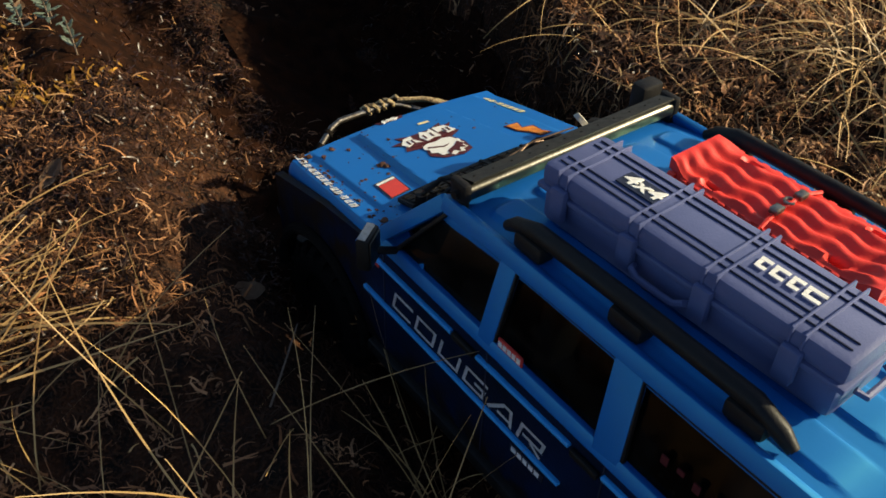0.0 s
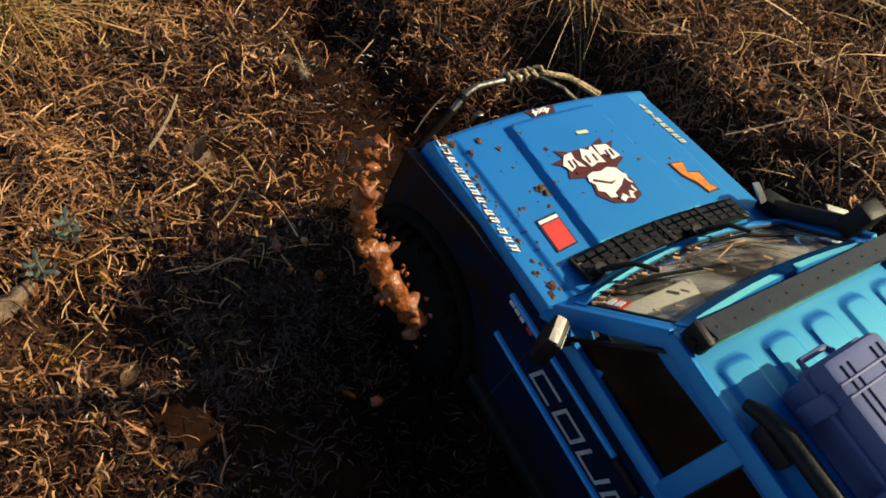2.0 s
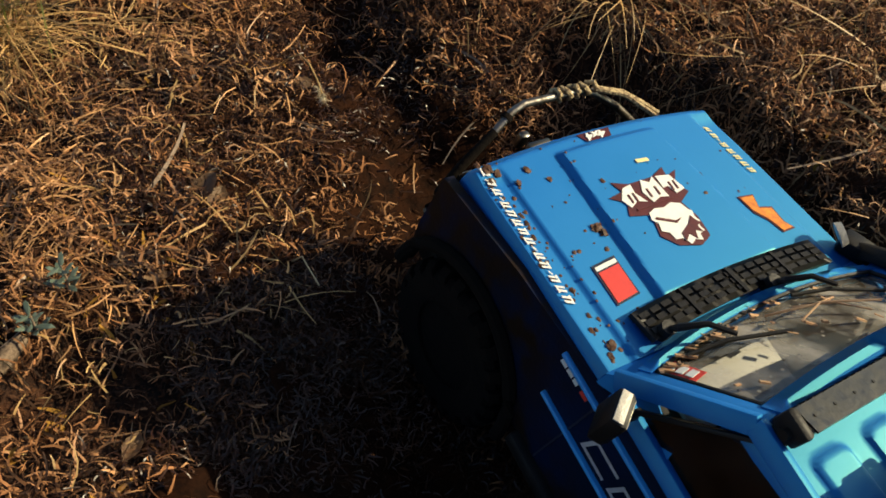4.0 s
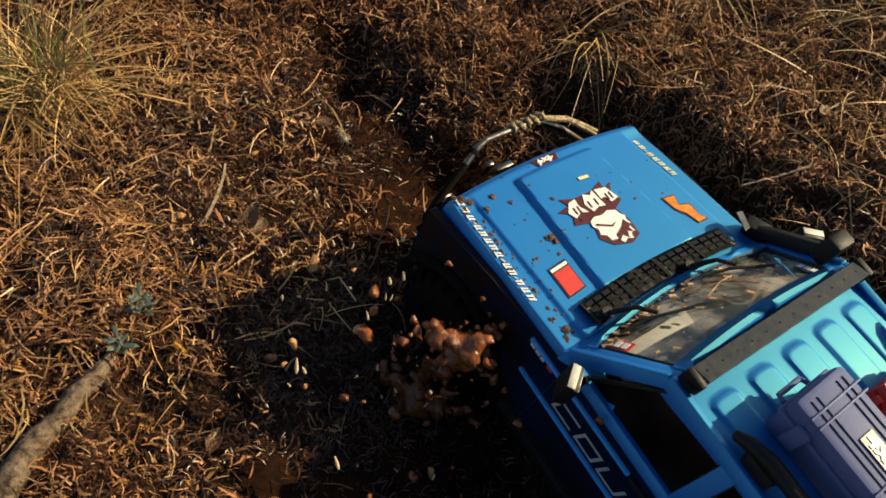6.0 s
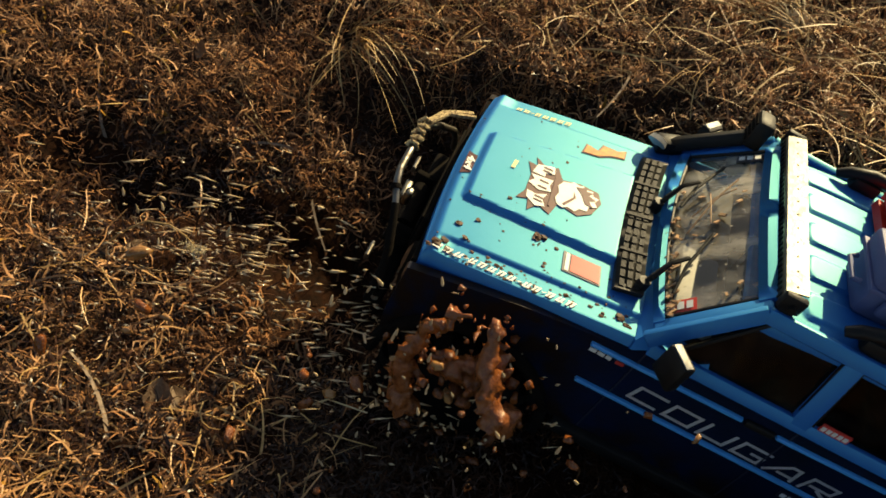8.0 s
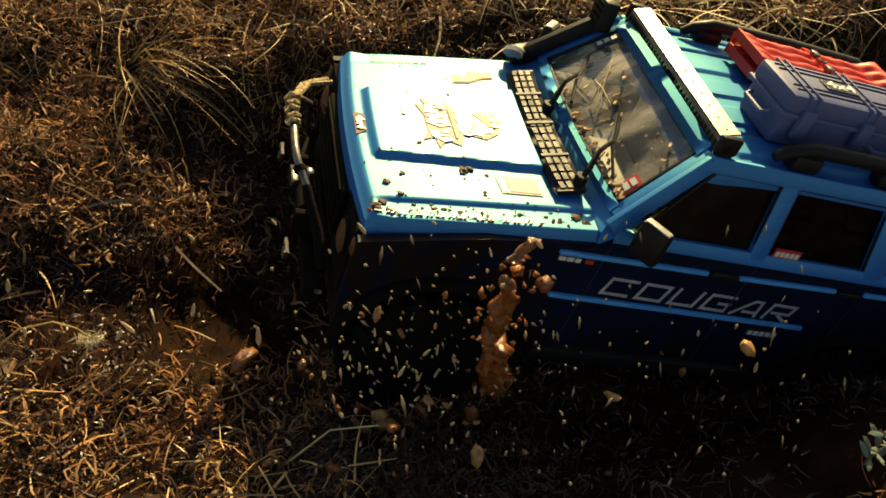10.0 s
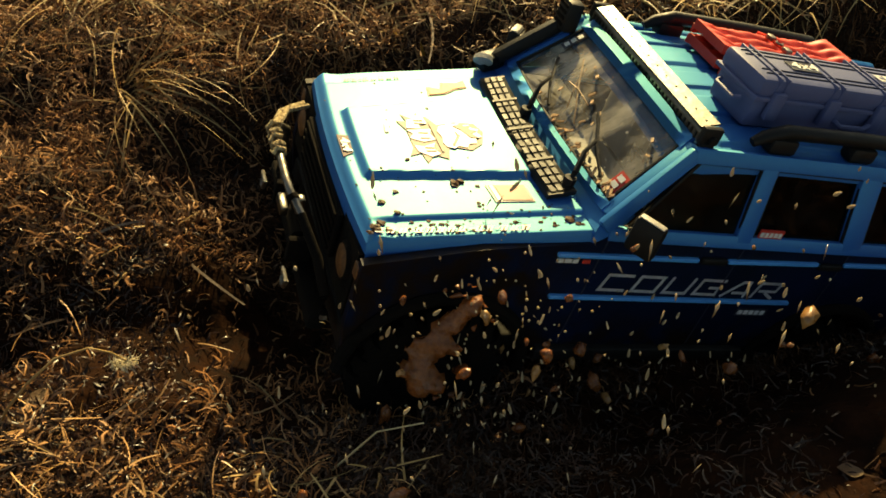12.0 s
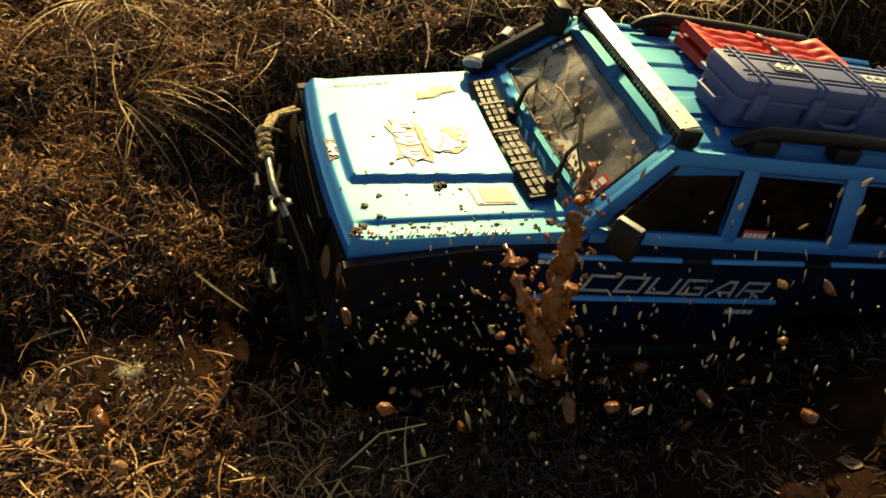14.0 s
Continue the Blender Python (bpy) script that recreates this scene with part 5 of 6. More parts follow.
def moss_carpet():
    for mat, n, patch, label, size in ((MOSS, 50000, -0.3, "rust-brown bog moss shoots", 1.0), (PEAT_BITS, 70000, -0.9, "dark brown rotted plant crumbs", 0.9), (NEEDLE_DARK, 45000, -0.5, "reddish dead moss and bark crumbs", 0.8)):
        p = scatter(n, -0.72, 0.85, -1.2, 0.72, -0.16 if mat is NEEDLE_DARK else -0.115 if mat is not MOSS else -0.06, patch, 7.0, 3.0 * size)
        p = p if mat is PEAT_BITS else thin_out(p, 0.25)
        k = len(p)
        p[:, 2] += gen.uniform(-0.002, 0.004, k)
        ob = ribbons("bog_moss", p, gen.uniform(0, 6.28, k), gen.uniform(-0.1, 1.2, k), gen.uniform(0.007, 0.022, k) * size, gen.uniform(0.0007, 0.0024, k), gen.uniform(-0.5, 2.4, k), gen.uniform(-2.2, 2.2, k), 3, mat, 0.35)
        stuff(ob, label + " covering the moor", "moss")
    # the moss stands in small heads with dark gaps between them
    for mat, n, patch, shift, label in ((MOSS, 7000, -0.15, 3.0, "rust-brown curled moss heads"), (NEEDLE_DARK, 4200, 0.0, 9.0, "orange-brown dead moss heads")):
        c = thin_out(scatter(n, -0.70, 0.80, -1.15, 0.70, -0.075, patch, 9.0, shift), 0.05)
        rows, rad, rise = len(c), 0.004 + 0.014 * gen.uniform(0, 1, len(c)) ** 2, gen.uniform(0.003, 0.018, len(c))
        per = 19
        who = np.repeat(np.arange(rows), per)
        off = gen.normal(0, 1, (rows * per, 2)) * rad[who][:, None] * 0.7
        p = c[who].copy()
        p[:, :2] += off
        d = np.hypot(off[:, 0], off[:, 1]) / rad[who]
        p[:, 2] = height(p[:, 0], p[:, 1]) + rise[who] * np.exp(-d * d)
        k = len(p)
        ob = ribbons("moss_heads", p, np.arctan2(off[:, 1], off[:, 0]) + gen.normal(0, 0.9, k), gen.uniform(-0.1, 1.2, k), 0.005 + 0.020 * gen.uniform(0, 1, k) ** 2.2, 0.0005 + 0.0020 * gen.uniform(0, 1, k) ** 1.5, gen.uniform(0.2, 2.8, k), gen.uniform(-2.8, 2.8, k), 3, mat, 0.35)
        stuff(ob, label + " with dark gaps between", "moss")
    p = np.concatenate([scatter(9000, -0.62, -0.14, -0.85, -0.12, -0.06, 0.0, 9.0), scatter(2500, -0.65, 0.6, -0.1, 0.7, -0.03, 0.25, 6.0)])
    p = thin_out(p, 0.3)
    p = p[(p[:, 1] > -0.44) & ((p[:, 0] < -0.36) | (p[:, 1] > -0.05) | (p[:, 1] < -0.3)) | ((p[:, 1] > -0.44) & (gen.uniform(0, 1, len(p)) > 0.75))]
    k = len(p)
    ob = ribbons("golden_moss", p, gen.uniform(0, 6.28, k), gen.uniform(0.1, 1.3, k), gen.uniform(0.008, 0.02, k), gen.uniform(0.002, 0.0045, k), gen.uniform(-0.4, 1.8, k), gen.uniform(-1.5, 1.5, k), 3, MOSS_GOLD, 0.3)
    stuff(ob, "golden-yellow moss tips in patches", "moss")


def outer_litter():
    """The same moss and litter thinning out over the moor around."""
    for mat, n, label in ((MOSS, 26000, "rust-brown moss thinning out over the moor"), (STRAW, 5000, "dry straw strewn over the moor")):
        r, a = 0.6 + 2.6 * gen.uniform(0, 1, n) ** 1.6, gen.uniform(0, 6.283, n)
        x, y = r * np.cos(a), r * np.sin(a) - 0.25
        out = (x < -0.68) | (x > 0.78) | (y < -1.14) | (y > 0.68)
        p = np.stack([x, y, height(x, y)], 1)[out]
        k = len(p)
        ob = ribbons("outer_moss" if mat is MOSS else "outer_straw", p, gen.uniform(0, 6.28, k), gen.uniform(0.0, 1.0, k), gen.uniform(0.015, 0.06, k), gen.uniform(0.002, 0.005, k), gen.uniform(0.0, 2.0, k), gen.normal(0, 1.0, k), 3, mat, 0.35)
        stuff(ob, label, "moss" if mat is MOSS else "dry grass")


def wet_litter():
    """Mud-coated, glistening litter round the mouth of the hollow."""
    p = np.concatenate([scatter(24000, -0.30, 0.06, -0.12, 0.34, -0.3, -0.5, 9.0, 0.0, 0.35), scatter(5000, 0.09, 0.22, -0.7, 0.15, -0.3, -0.5, 9.0, 0.0, 0.0), scatter(12000, -0.38, -0.08, -0.70, -0.04, -0.3, -0.30, 9.0, 0.0, 0.3)])
    keep = (p[:, 1] - 0.30) + 0.25 * gen.uniform(0, 1, len(p)) + 0.08 * value_noise(p[:, 0], p[:, 1], 12.0) < 0.18
    p = p[keep]
    k = len(p)
    p[:, 2] += gen.uniform(0.0, 0.007, k)
    ob = ribbons("wet_litter", p, gen.uniform(0, 6.28, k), gen.uniform(-0.1, 0.9, k), gen.uniform(0.004, 0.015, k), gen.uniform(0.0006, 0.0019, k), gen.uniform(-0.4, 2.0, k), gen.uniform(-1.8, 1.8, k), 3, WET_BITS, 0.4)
    stuff(ob, "dark mud-coated wet litter round the hollow", "litter")


def needles():
    p = np.concatenate([scatter(6500, -0.72, 0.85, -1.2, 0.72, -0.05, -0.1, 6.0), scatter(3200, -0.6, -0.12, 0.0, 0.45, -0.02, -0.2, 9.0), scatter(350, -0.30, 0.0, -0.5, 0.2, -0.5, 0.0, 8.0, 0.0, 0.5)])
    p = thin_out(p, 0.45)
    k = len(p)
    p[:, 2] += gen.uniform(0.001, 0.008, k)
    ob = ribbons("needle_litter", p, gen.uniform(0, 6.28, k), gen.uniform(-0.25, 0.35, k), gen.uniform(0.012, 0.042, k), gen.uniform(0.0009, 0.0019, k), gen.uniform(-0.4, 1.2, k), gen.uniform(-1.0, 1.0, k), 3, NEEDLE, 0.5)
    stuff(ob, "scattered orange-brown dead needles and stalks", "needle litter")
    # pale straw crumbs trodden into the moss beside the hollow, and a thin scatter everywhere
    p = np.concatenate([thin_out(scatter(3600, -0.70, 0.80, -1.15, 0.70, -0.04, -0.1, 8.0, 5.0), 0.2), scatter(2600, -0.55, -0.20, 0.0, 0.42, -0.03, -0.1, 7.0, 1.0)])
    p = p[furrow(p[:, 0], p[:, 1]) < 0.3]
    k = len(p)
    p[:, 2] += gen.uniform(0.003, 0.014, k)
    ob = ribbons("straw_crumbs", p, gen.uniform(0, 6.28, k), gen.uniform(-0.2, 0.5, k), 0.008 + 0.050 * gen.uniform(0, 1, k) ** 2.5, gen.uniform(0.0008, 0.0020, k), gen.uniform(-0.3, 1.5, k), gen.normal(0, 0.9, k), 4, STRAW, 0.4)
    stuff(ob, "pale broken straw crumbs over the moss", "litter")


def straw_mats():
    # bent dry grass lying over the right-hand bank, and on the near left
    for n, x0, x1, y0, y1, tone, heading in ((2700, 0.19, 0.85, -1.15, -0.25, STRAW, 2.6), (420, 0.24, 0.80, -0.25, 0.12, STRAW, 2.9), (200, 0.20, 0.75, 0.12, 0.6, STRAW, 3.4)):
        p = scatter(n, x0, x1, y0, y1, -0.05, -0.35, 5.0)
        k = len(p)
        ob = ribbons("dry_grass", p, heading + gen.normal(0, 1.1, k), gen.uniform(0.0, 0.75, k), gen.uniform(0.05, 0.13, k), gen.uniform(0.0010, 0.0021, k), gen.uniform(0.2, 1.5, k), gen.normal(0, 0.7, k), 7, tone, 0.3)
        stuff(ob, "bent dry straw-coloured moor grass", "dry grass")
    # long blades combed towards the hollow from the left bank
    p = scatter(240, -0.62, -0.36, -0.74, -0.40, -0.05, -0.3, 6.0)
    k = len(p)
    p[:, 2] += gen.uniform(0.0, 0.025, k)
    ob = ribbons("combed_grass", p, gen.normal(0.0, 0.42, k), gen.uniform(-0.05, 0.3, k), gen.uniform(0.05, 0.15, k), gen.uniform(0.0013, 0.0026, k), gen.uniform(-0.2, 0.7, k), gen.normal(0, 0.4, k), 7, STRAW, 0.3)
    stuff(ob, "long dry straw blades combed flat over dark soil", "dry grass")
    # thin upright stalks at the hollow's near edge
    p = scatter(95, -0.44, -0.14, -1.1, -0.74, -0.3)
    k = len(p)
    ob = ribbons("standing_grass", p, gen.uniform(0, 6.28, k), gen.uniform(0.5, 1.5, k), gen.uniform(0.08, 0.22, k), gen.uniform(0.0009, 0.0016, k), gen.uniform(0.0, 0.7, k), gen.normal(0, 0.4, k), 7, STRAW, 0.3)
    stuff(ob, "thin standing dry stalks", "dry grass")
    p = thin_out(scatter(240, -0.7, 0.8, -1.1, 0.6, -0.04), 0.3)
    k = len(p)
    ob = ribbons("twig_litter", p, gen.uniform(0, 6.28, k), gen.uniform(-0.05, 0.25, k), gen.uniform(0.03, 0.11, k), gen.uniform(0.0015, 0.0035, k), gen.uniform(-0.1, 0.5, k), gen.normal(0, 0.8, k), 6, TWIG, 0.6)
    stuff(ob, "small dead twigs lying about", "twigs")


def tuft(x, y, blades, reach, mat, spread, heading=None, cone=3.15, wide=0.0015, label="dry grass tuft with arching straw blades", green=0):
    """A grass tussock: blades that spring from one root and arch outwards."""
    top = new("grass_tuft")
    top.location = (x, y, float(height(x, y)))
    tagged(top, label, "grass tuft", group="grass tussocks")
    bm = bmesh.new()
    bmesh.ops.create_icosphere(bm, subdivisions=3, radius=1.0)
    for v in bm.verts:
        v.co = Vector((v.co.x * spread * 1.1, v.co.y * spread * 1.1, v.co.z * 0.007)) + noise.noise_vector(v.co * 3) * 0.004
    part("root_clump", bm, PEAT_BITS, top, "matted brown root clump")
    for count, m, el0, el1, k0, nm in ((blades, mat, 0.15, 1.1, 1.0, "straw"), (green, GREEN, 0.9, 1.45, 0.75, "green_grass")):
        if not count:
            continue
        root = np.stack([x + gen.normal(0, spread, count), y + gen.normal(0, spread, count), np.zeros(count)], 1)
        root[:, 2] = height(root[:, 0], root[:, 1])
        az = gen.uniform(-cone, cone, count) + (heading or 0.0)
        ob = ribbons(nm, root, az, gen.uniform(el0, el1, count), reach * k0 * gen.uniform(0.45, 1.1, count), gen.uniform(0.7, 1.3, count) * wide, gen.uniform(0.5, 2.0, count) * (1.0 if nm == "straw" else 0.5), gen.normal(0, 0.45, count), 8, m, 0.25)
        ob.parent = top
        ob.matrix_parent_inverse = Matrix.Translation((-x, -y, -float(height(x, y))))
        tagged(ob, kind="stuff")
    return top


def fallen_branch():
    z = lambda x, y: float(height(x, y))
    pts = [(-0.380, 0.064), (-0.396, 0.051), (-0.414, 0.039), (-0.432, 0.024), (-0.450, 0.010), (-0.468, -0.007), (-0.496, -0.031)]
    radii = [0.005, 0.0075, 0.0085, 0.0092, 0.0100, 0.0105, 0.011]
    bm = bmesh.new()
    tube(bm, [(x, y, z(x, y) + r * 0.9) for (x, y), r in zip(pts, radii)], radii, 12)
    for v in bm.verts:
        v.co += noise.noise_vector(v.co * 120) * 0.0012
    ob = part("fallen_branch", bm, BARK)
    tagged(ob, "short grey-brown weathered branch lying on the litter", "branch")


def bent_stalk():
    """A long dry stalk that arches over and ends in a pale fluffy seed head."""
    top = new("seed_stalk")
    root = Vector((-0.119, 0.274, float(height(-0.119, 0.274))))
    top.location = root
    tagged(top, "arched dry stalk with a pale fluffy seed head", "grass stalk")
    path = [(0, 0, -0.002), (0.004, -0.012, 0.016), (0.009, -0.030, 0.034), (0.013, -0.052, 0.051), (0.013, -0.074, 0.056), (0.014, -0.085, 0.046), (0.014, -0.092, 0.034)]
    part("stalk", tube(bmesh.new(), path, [0.0010, 0.0010, 0.0009, 0.0008, 0.0008, 0.0007, 0.0007], 6), STRAW, top)
    bm = bmesh.new()
    r = random.Random(4)
    for _ in range(150):
        a, b, l = r.uniform(0, 6.28), r.uniform(-1, 1), r.uniform(0.004, 0.010)
        d = Vector((math.cos(a) * math.sqrt(1 - b * b), math.sin(a) * math.sqrt(1 - b * b), b - 0.4)).normalized()
        o = Vector(path[-1]) + Vector((0, 0.010 * r.uniform(-0.5, 1), 0.006 * r.uniform(-1, 0.5)))
        s = d.cross(Vector((0.3, 0.5, 0.8))).normalized() * 0.0005
        bm.faces.new([bm.verts.new(o - s), bm.verts.new(o + s), bm.verts.new(o + d * l)])
    part("seed_head", bm, LEAF_PALE, top, "pale fluffy seed head", smooth=False)


def bent_straw(a, knee, b, label, width=0.0016):
    """A thick dry straw, kinked in the middle."""
    r = [Vector(p) for p in (a, knee, b)]
    pts = [r[0].lerp(r[1], k / 5) for k in range(5)] + [r[1].lerp(r[2], k / 4) for k in range(5)]
    ob = part("dry_straw", tube(bmesh.new(), pts, [width] * 5 + [width * 0.8] * 5, 6), STRAW_PALE)
    tagged(ob, label, "straw")


def sprig(x, y, h, seed):
    """A small bog plant: a stem with narrow grey-green leaves."""
    r = random.Random(seed)
    top = new("bog_sprig")
    top.location = (x, y, float(height(x, y)))
    tagged(top, "small grey-green bog plant with narrow leaves", "small plant", group="bog sprigs")
    part("stem", tube(bmesh.new(), [(0, 0, -0.004), (0.002, 0.001, h * 0.5), (0.003, 0.004, h)], [0.0011, 0.0009, 0.0006], 6), TWIG, top)
    for k in range(13):
        v = 0.25 + 0.75 * k / 12
        a, l, e = k * 2.4 + r.uniform(-0.3, 0.3), r.uniform(0.012, 0.020) * (1.1 - 0.4 * v), r.uniform(0.2, 0.9)
        o = Vector((0.002 * v, 0.003 * v, h * v))
        d = Vector((math.cos(a) * math.cos(e), math.sin(a) * math.cos(e), math.sin(e)))
        s = d.cross(Vector((0, 0, 1))).normalized() * l * 0.15
        n = s.cross(d).normalized() * 0.0008
        bm = bmesh.new()
        loop = [o, o + d * l * 0.35 + s - n, o + d * l * 0.75 + s * 0.8 - n, o + d * l - Vector((0, 0, l * 0.15)), o + d * l * 0.75 - s * 0.8 - n, o + d * l * 0.35 - s - n]
        slab(bm, loop, n * 0.4)
        part("leaf", bm, SAGE, top, smooth=False)


def dead_leaf(x, y, size, seed):
    """A curled dead leaf on the litter."""
    r = random.Random(seed)
    bm = bmesh.new()
    n = 7
    rows = []
    for i in range(n + 1):
        v = i / n
        w = size * 0.32 * math.sin(math.pi * min(1, v * 0.92 + 0.06)) * r.uniform(0.8, 1.15)
        rows.append([bm.verts.new((u * w, (v - 0.5) * size, 0.35 * abs(u) * w + 0.10 * size * (2 * v - 1) ** 2 + r.uniform(-1, 1) * size * 0.03)) for u in (-1, -0.5, 0, 0.5, 1)])
    for a, b in zip(rows, rows[1:]):
        for k in range(4):
            bm.faces.new((a[k], a[k + 1], b[k + 1], b[k]))
    bmesh.ops.solidify(bm, geom=bm.faces, thickness=0.0004)
    ob = part("dead_leaf", bm, LEAF)
    ob.matrix_basis = pose(x, y, float(height(x, y)) + 0.006, r.uniform(-25, 25), r.uniform(-25, 25), r.uniform(0, 360))
    tagged(ob, "curled pale brown dead leaf on the moss", "leaf", group="dead leaves")


WET_BITS = material("wet_litter", (0.012, 0.0055, 0.003), 0.34, other=(0.070, 0.028, 0.012), scale=25, island=0.5, spec=0.32)
PEAT_BITS = material("peat_crumbs", (0.014, 0.007, 0.004), 0.85, other=(0.06, 0.025, 0.01), scale=20, island=0.5, spec=0.2)
NEEDLE_DARK = material("bark_crumbs", (0.17, 0.068, 0.027), 0.6, other=(0.44, 0.23, 0.10), scale=14, island=0.5, spec=0.3)
STRAW_PALE = material("pale_straw", (0.42, 0.30, 0.14), 0.5, other=(0.55, 0.42, 0.22), scale=25, island=0.3)
LEAF_PALE = material("seed_fluff", (0.50, 0.42, 0.27), 0.8, other=(0.62, 0.54, 0.38), scale=90)
moss_carpet()
wet_litter()
needles()
straw_mats()
tuft(-0.335, 0.425, 400, 0.18, STRAW, 0.022, label="large tussock of dry straw with green shoots in its heart", green=110)
tuft(0.205, 0.185, 46, 0.14, STRAW, 0.008, heading=-2.2, cone=1.3, wide=0.0016)
tuft(0.36, 0.20, 130, 0.16, STRAW, 0.02, heading=-2.4, cone=1.9)
tuft(0.49, 0.02, 170, 0.14, STRAW, 0.03, heading=2.8, cone=2.2)
tuft(0.38, -0.24, 110, 0.11, STRAW, 0.03, heading=2.4, cone=2.4)
tuft(0.42, -0.52, 150, 0.15, STRAW, 0.035, heading=2.9, cone=2.6)
tuft(0.38, -0.80, 180, 0.16, STRAW, 0.035, heading=2.6, cone=2.6)
tuft(-0.46, -0.66, 30, 0.17, STRAW, 0.03, heading=0.0, cone=1.2)
tuft(-0.48, -0.60, 34, 0.17, STRAW, 0.03, heading=0.0, cone=1.0)
tuft(-0.47, -0.95, 60, 0.16, STRAW, 0.03, heading=0.8, cone=2.8)
tuft(0.10, 0.60, 60, 0.11, STRAW, 0.03, heading=-1.2, cone=2.5)
fallen_branch()
bent_stalk()
bent_straw((-0.350, -0.305, float(height(-0.350, -0.305))), (-0.257, -0.349, 0.197), (-0.262, -0.325, 0.130), "thick pale straw, kinked, leaning over the moss")
bent_straw((-0.191, 0.061, float(height(-0.191, 0.061)) + 0.004), (-0.190, 0.030, 0.012), (-0.190, 0.000, 0.012), "thin dry straw over the mud's edge", 0.0007)
for i_, (x_, y_, h_) in enumerate(((-0.246, -0.305, 0.045), (-0.250, -0.325, 0.03), (-0.276, -0.326, 0.035), (-0.240, -0.392, 0.04), (-0.343, 0.088, 0.028), (-0.372, 0.062, 0.022))):
    sprig(x_, y_, h_, 30 + i_)
for i_, (x_, y_, s_) in enumerate(((-0.228, 0.147, 0.034), (-0.221, 0.135, 0.026), (-0.285, 0.072, 0.02), (-0.38, 0.32, 0.035), (-0.30, 0.10, 0.016), (-0.245, 0.30, 0.018), (-0.34, -0.05, 0.02), (-0.20, -0.70, 0.03), (-0.30, -0.55, 0.03), (0.26, 0.10, 0.02), (0.30, -0.05, 0.022), (0.24, -0.05, 0.018), (0.11, 0.30, 0.02), (0.02, 0.36, 0.018), (-0.10, 0.25, 0.02), (-0.27, -0.26, 0.018), (-0.33, -0.20, 0.024), (0.29, -0.35, 0.022))):
    dead_leaf(x_, y_, s_, 60 + i_)


outer_litter()

# ---- flying mud ----
pick = random.Random(11)


def blob_mesh(name, balls, fine=0.002, rough=0.0019, mat=SPLASH):
    """One smooth lump out of overlapping balls (x, y, z, radius)."""
    data = bpy.data.metaballs.new(name + "_source")
    data.resolution, data.render_resolution, data.threshold = fine, fine, 0.25
    for x, y, z, r in balls:
        e = data.elements.new()
        e.co, e.radius = (x, y, z), r * 1.75
    ob = new(name + "_source", data)
    bpy.context.view_layer.update()
    me = bpy.data.meshes.new_from_object(ob.evaluated_get(bpy.context.evaluated_depsgraph_get()))
    bpy.data.objects.remove(ob)
    bpy.data.metaballs.remove(data)
    me.name = name
    me.materials.clear()
    me.materials.append(mat)
    me.polygons.foreach_set("use_smooth", [True] * len(me.polygons))
    for v in me.vertices:
        v.co += noise.noise_vector(v.co * 210) * rough + noise.noise_vector(v.co * 620) * rough * 0.6
    return me


def strand(seed, tall, sway, thick, beads):
    """A gout of wet mud: a wavering column that thins upwards and breaks into beads."""
    r = random.Random(seed)
    balls, x, y = [], 0.0, 0.0
    n = beads * 2
    for k in range(n):
        v = k / (n - 1)
        x, y = sway * math.sin(2.2 * v + seed) + r.uniform(-1, 1) * thick * 0.7, sway * 0.8 * math.cos(3.1 * v + seed) + r.uniform(-1, 1) * thick * 0.9
        rad = thick * (1.0 - 0.6 * v) * r.uniform(0.4, 1.1)
        balls.append((x, y, (v - 0.4) * tall, rad))
        for _ in range(r.choice((0, 1, 2, 3))):
            balls.append((x + r.uniform(-2.4, 2.4) * thick, y + r.uniform(-2.4, 2.4) * thick, (v - 0.4) * tall + r.uniform(-1, 1) * thick, max(0.0018, rad * r.uniform(0.25, 0.6))))
    return balls


def arch(seed, wide, tall, thick):
    """A leaping curl of mud: a ragged arch with strings hanging from it and crumbs thrown off its crest."""
    r = random.Random(seed)
    balls = []
    for k in range(190):
        a = math.pi * (0.02 + 0.96 * k / 189)
        y, z = wide * math.cos(a), tall * math.sin(a) ** 0.8
        rad = thick * r.uniform(0.35, 1.0) * (0.95 + 0.2 * math.sin(a * 5 + seed))
        balls.append((r.gauss(0, 1) * thick, y + r.gauss(0, 0.7) * thick, z + r.gauss(0, 0.7) * thick, max(0.0022, rad)))
        if r.random() < 0.17:
            n, fall = r.randint(5, 14), r.uniform(0.8, 1.3)
            x0, y0 = r.gauss(0, 1.6) * thick, y + r.gauss(0, 1.4) * thick
            for j in range(n):
                balls.append((x0 + 0.001 * math.sin(j), y0 + 0.0012 * j * math.cos(seed + k), z - j * 0.0040 * fall, thick * r.uniform(0.32, 0.6)))
        if r.random() < 0.35:
            balls.append((r.gauss(0, 3) * thick, y * 1.08 + r.gauss(0, 2.2) * thick, z * 1.05 + abs(r.gauss(0, 2.4)) * thick, max(0.0015, thick * r.uniform(0.2, 0.5))))
    return balls


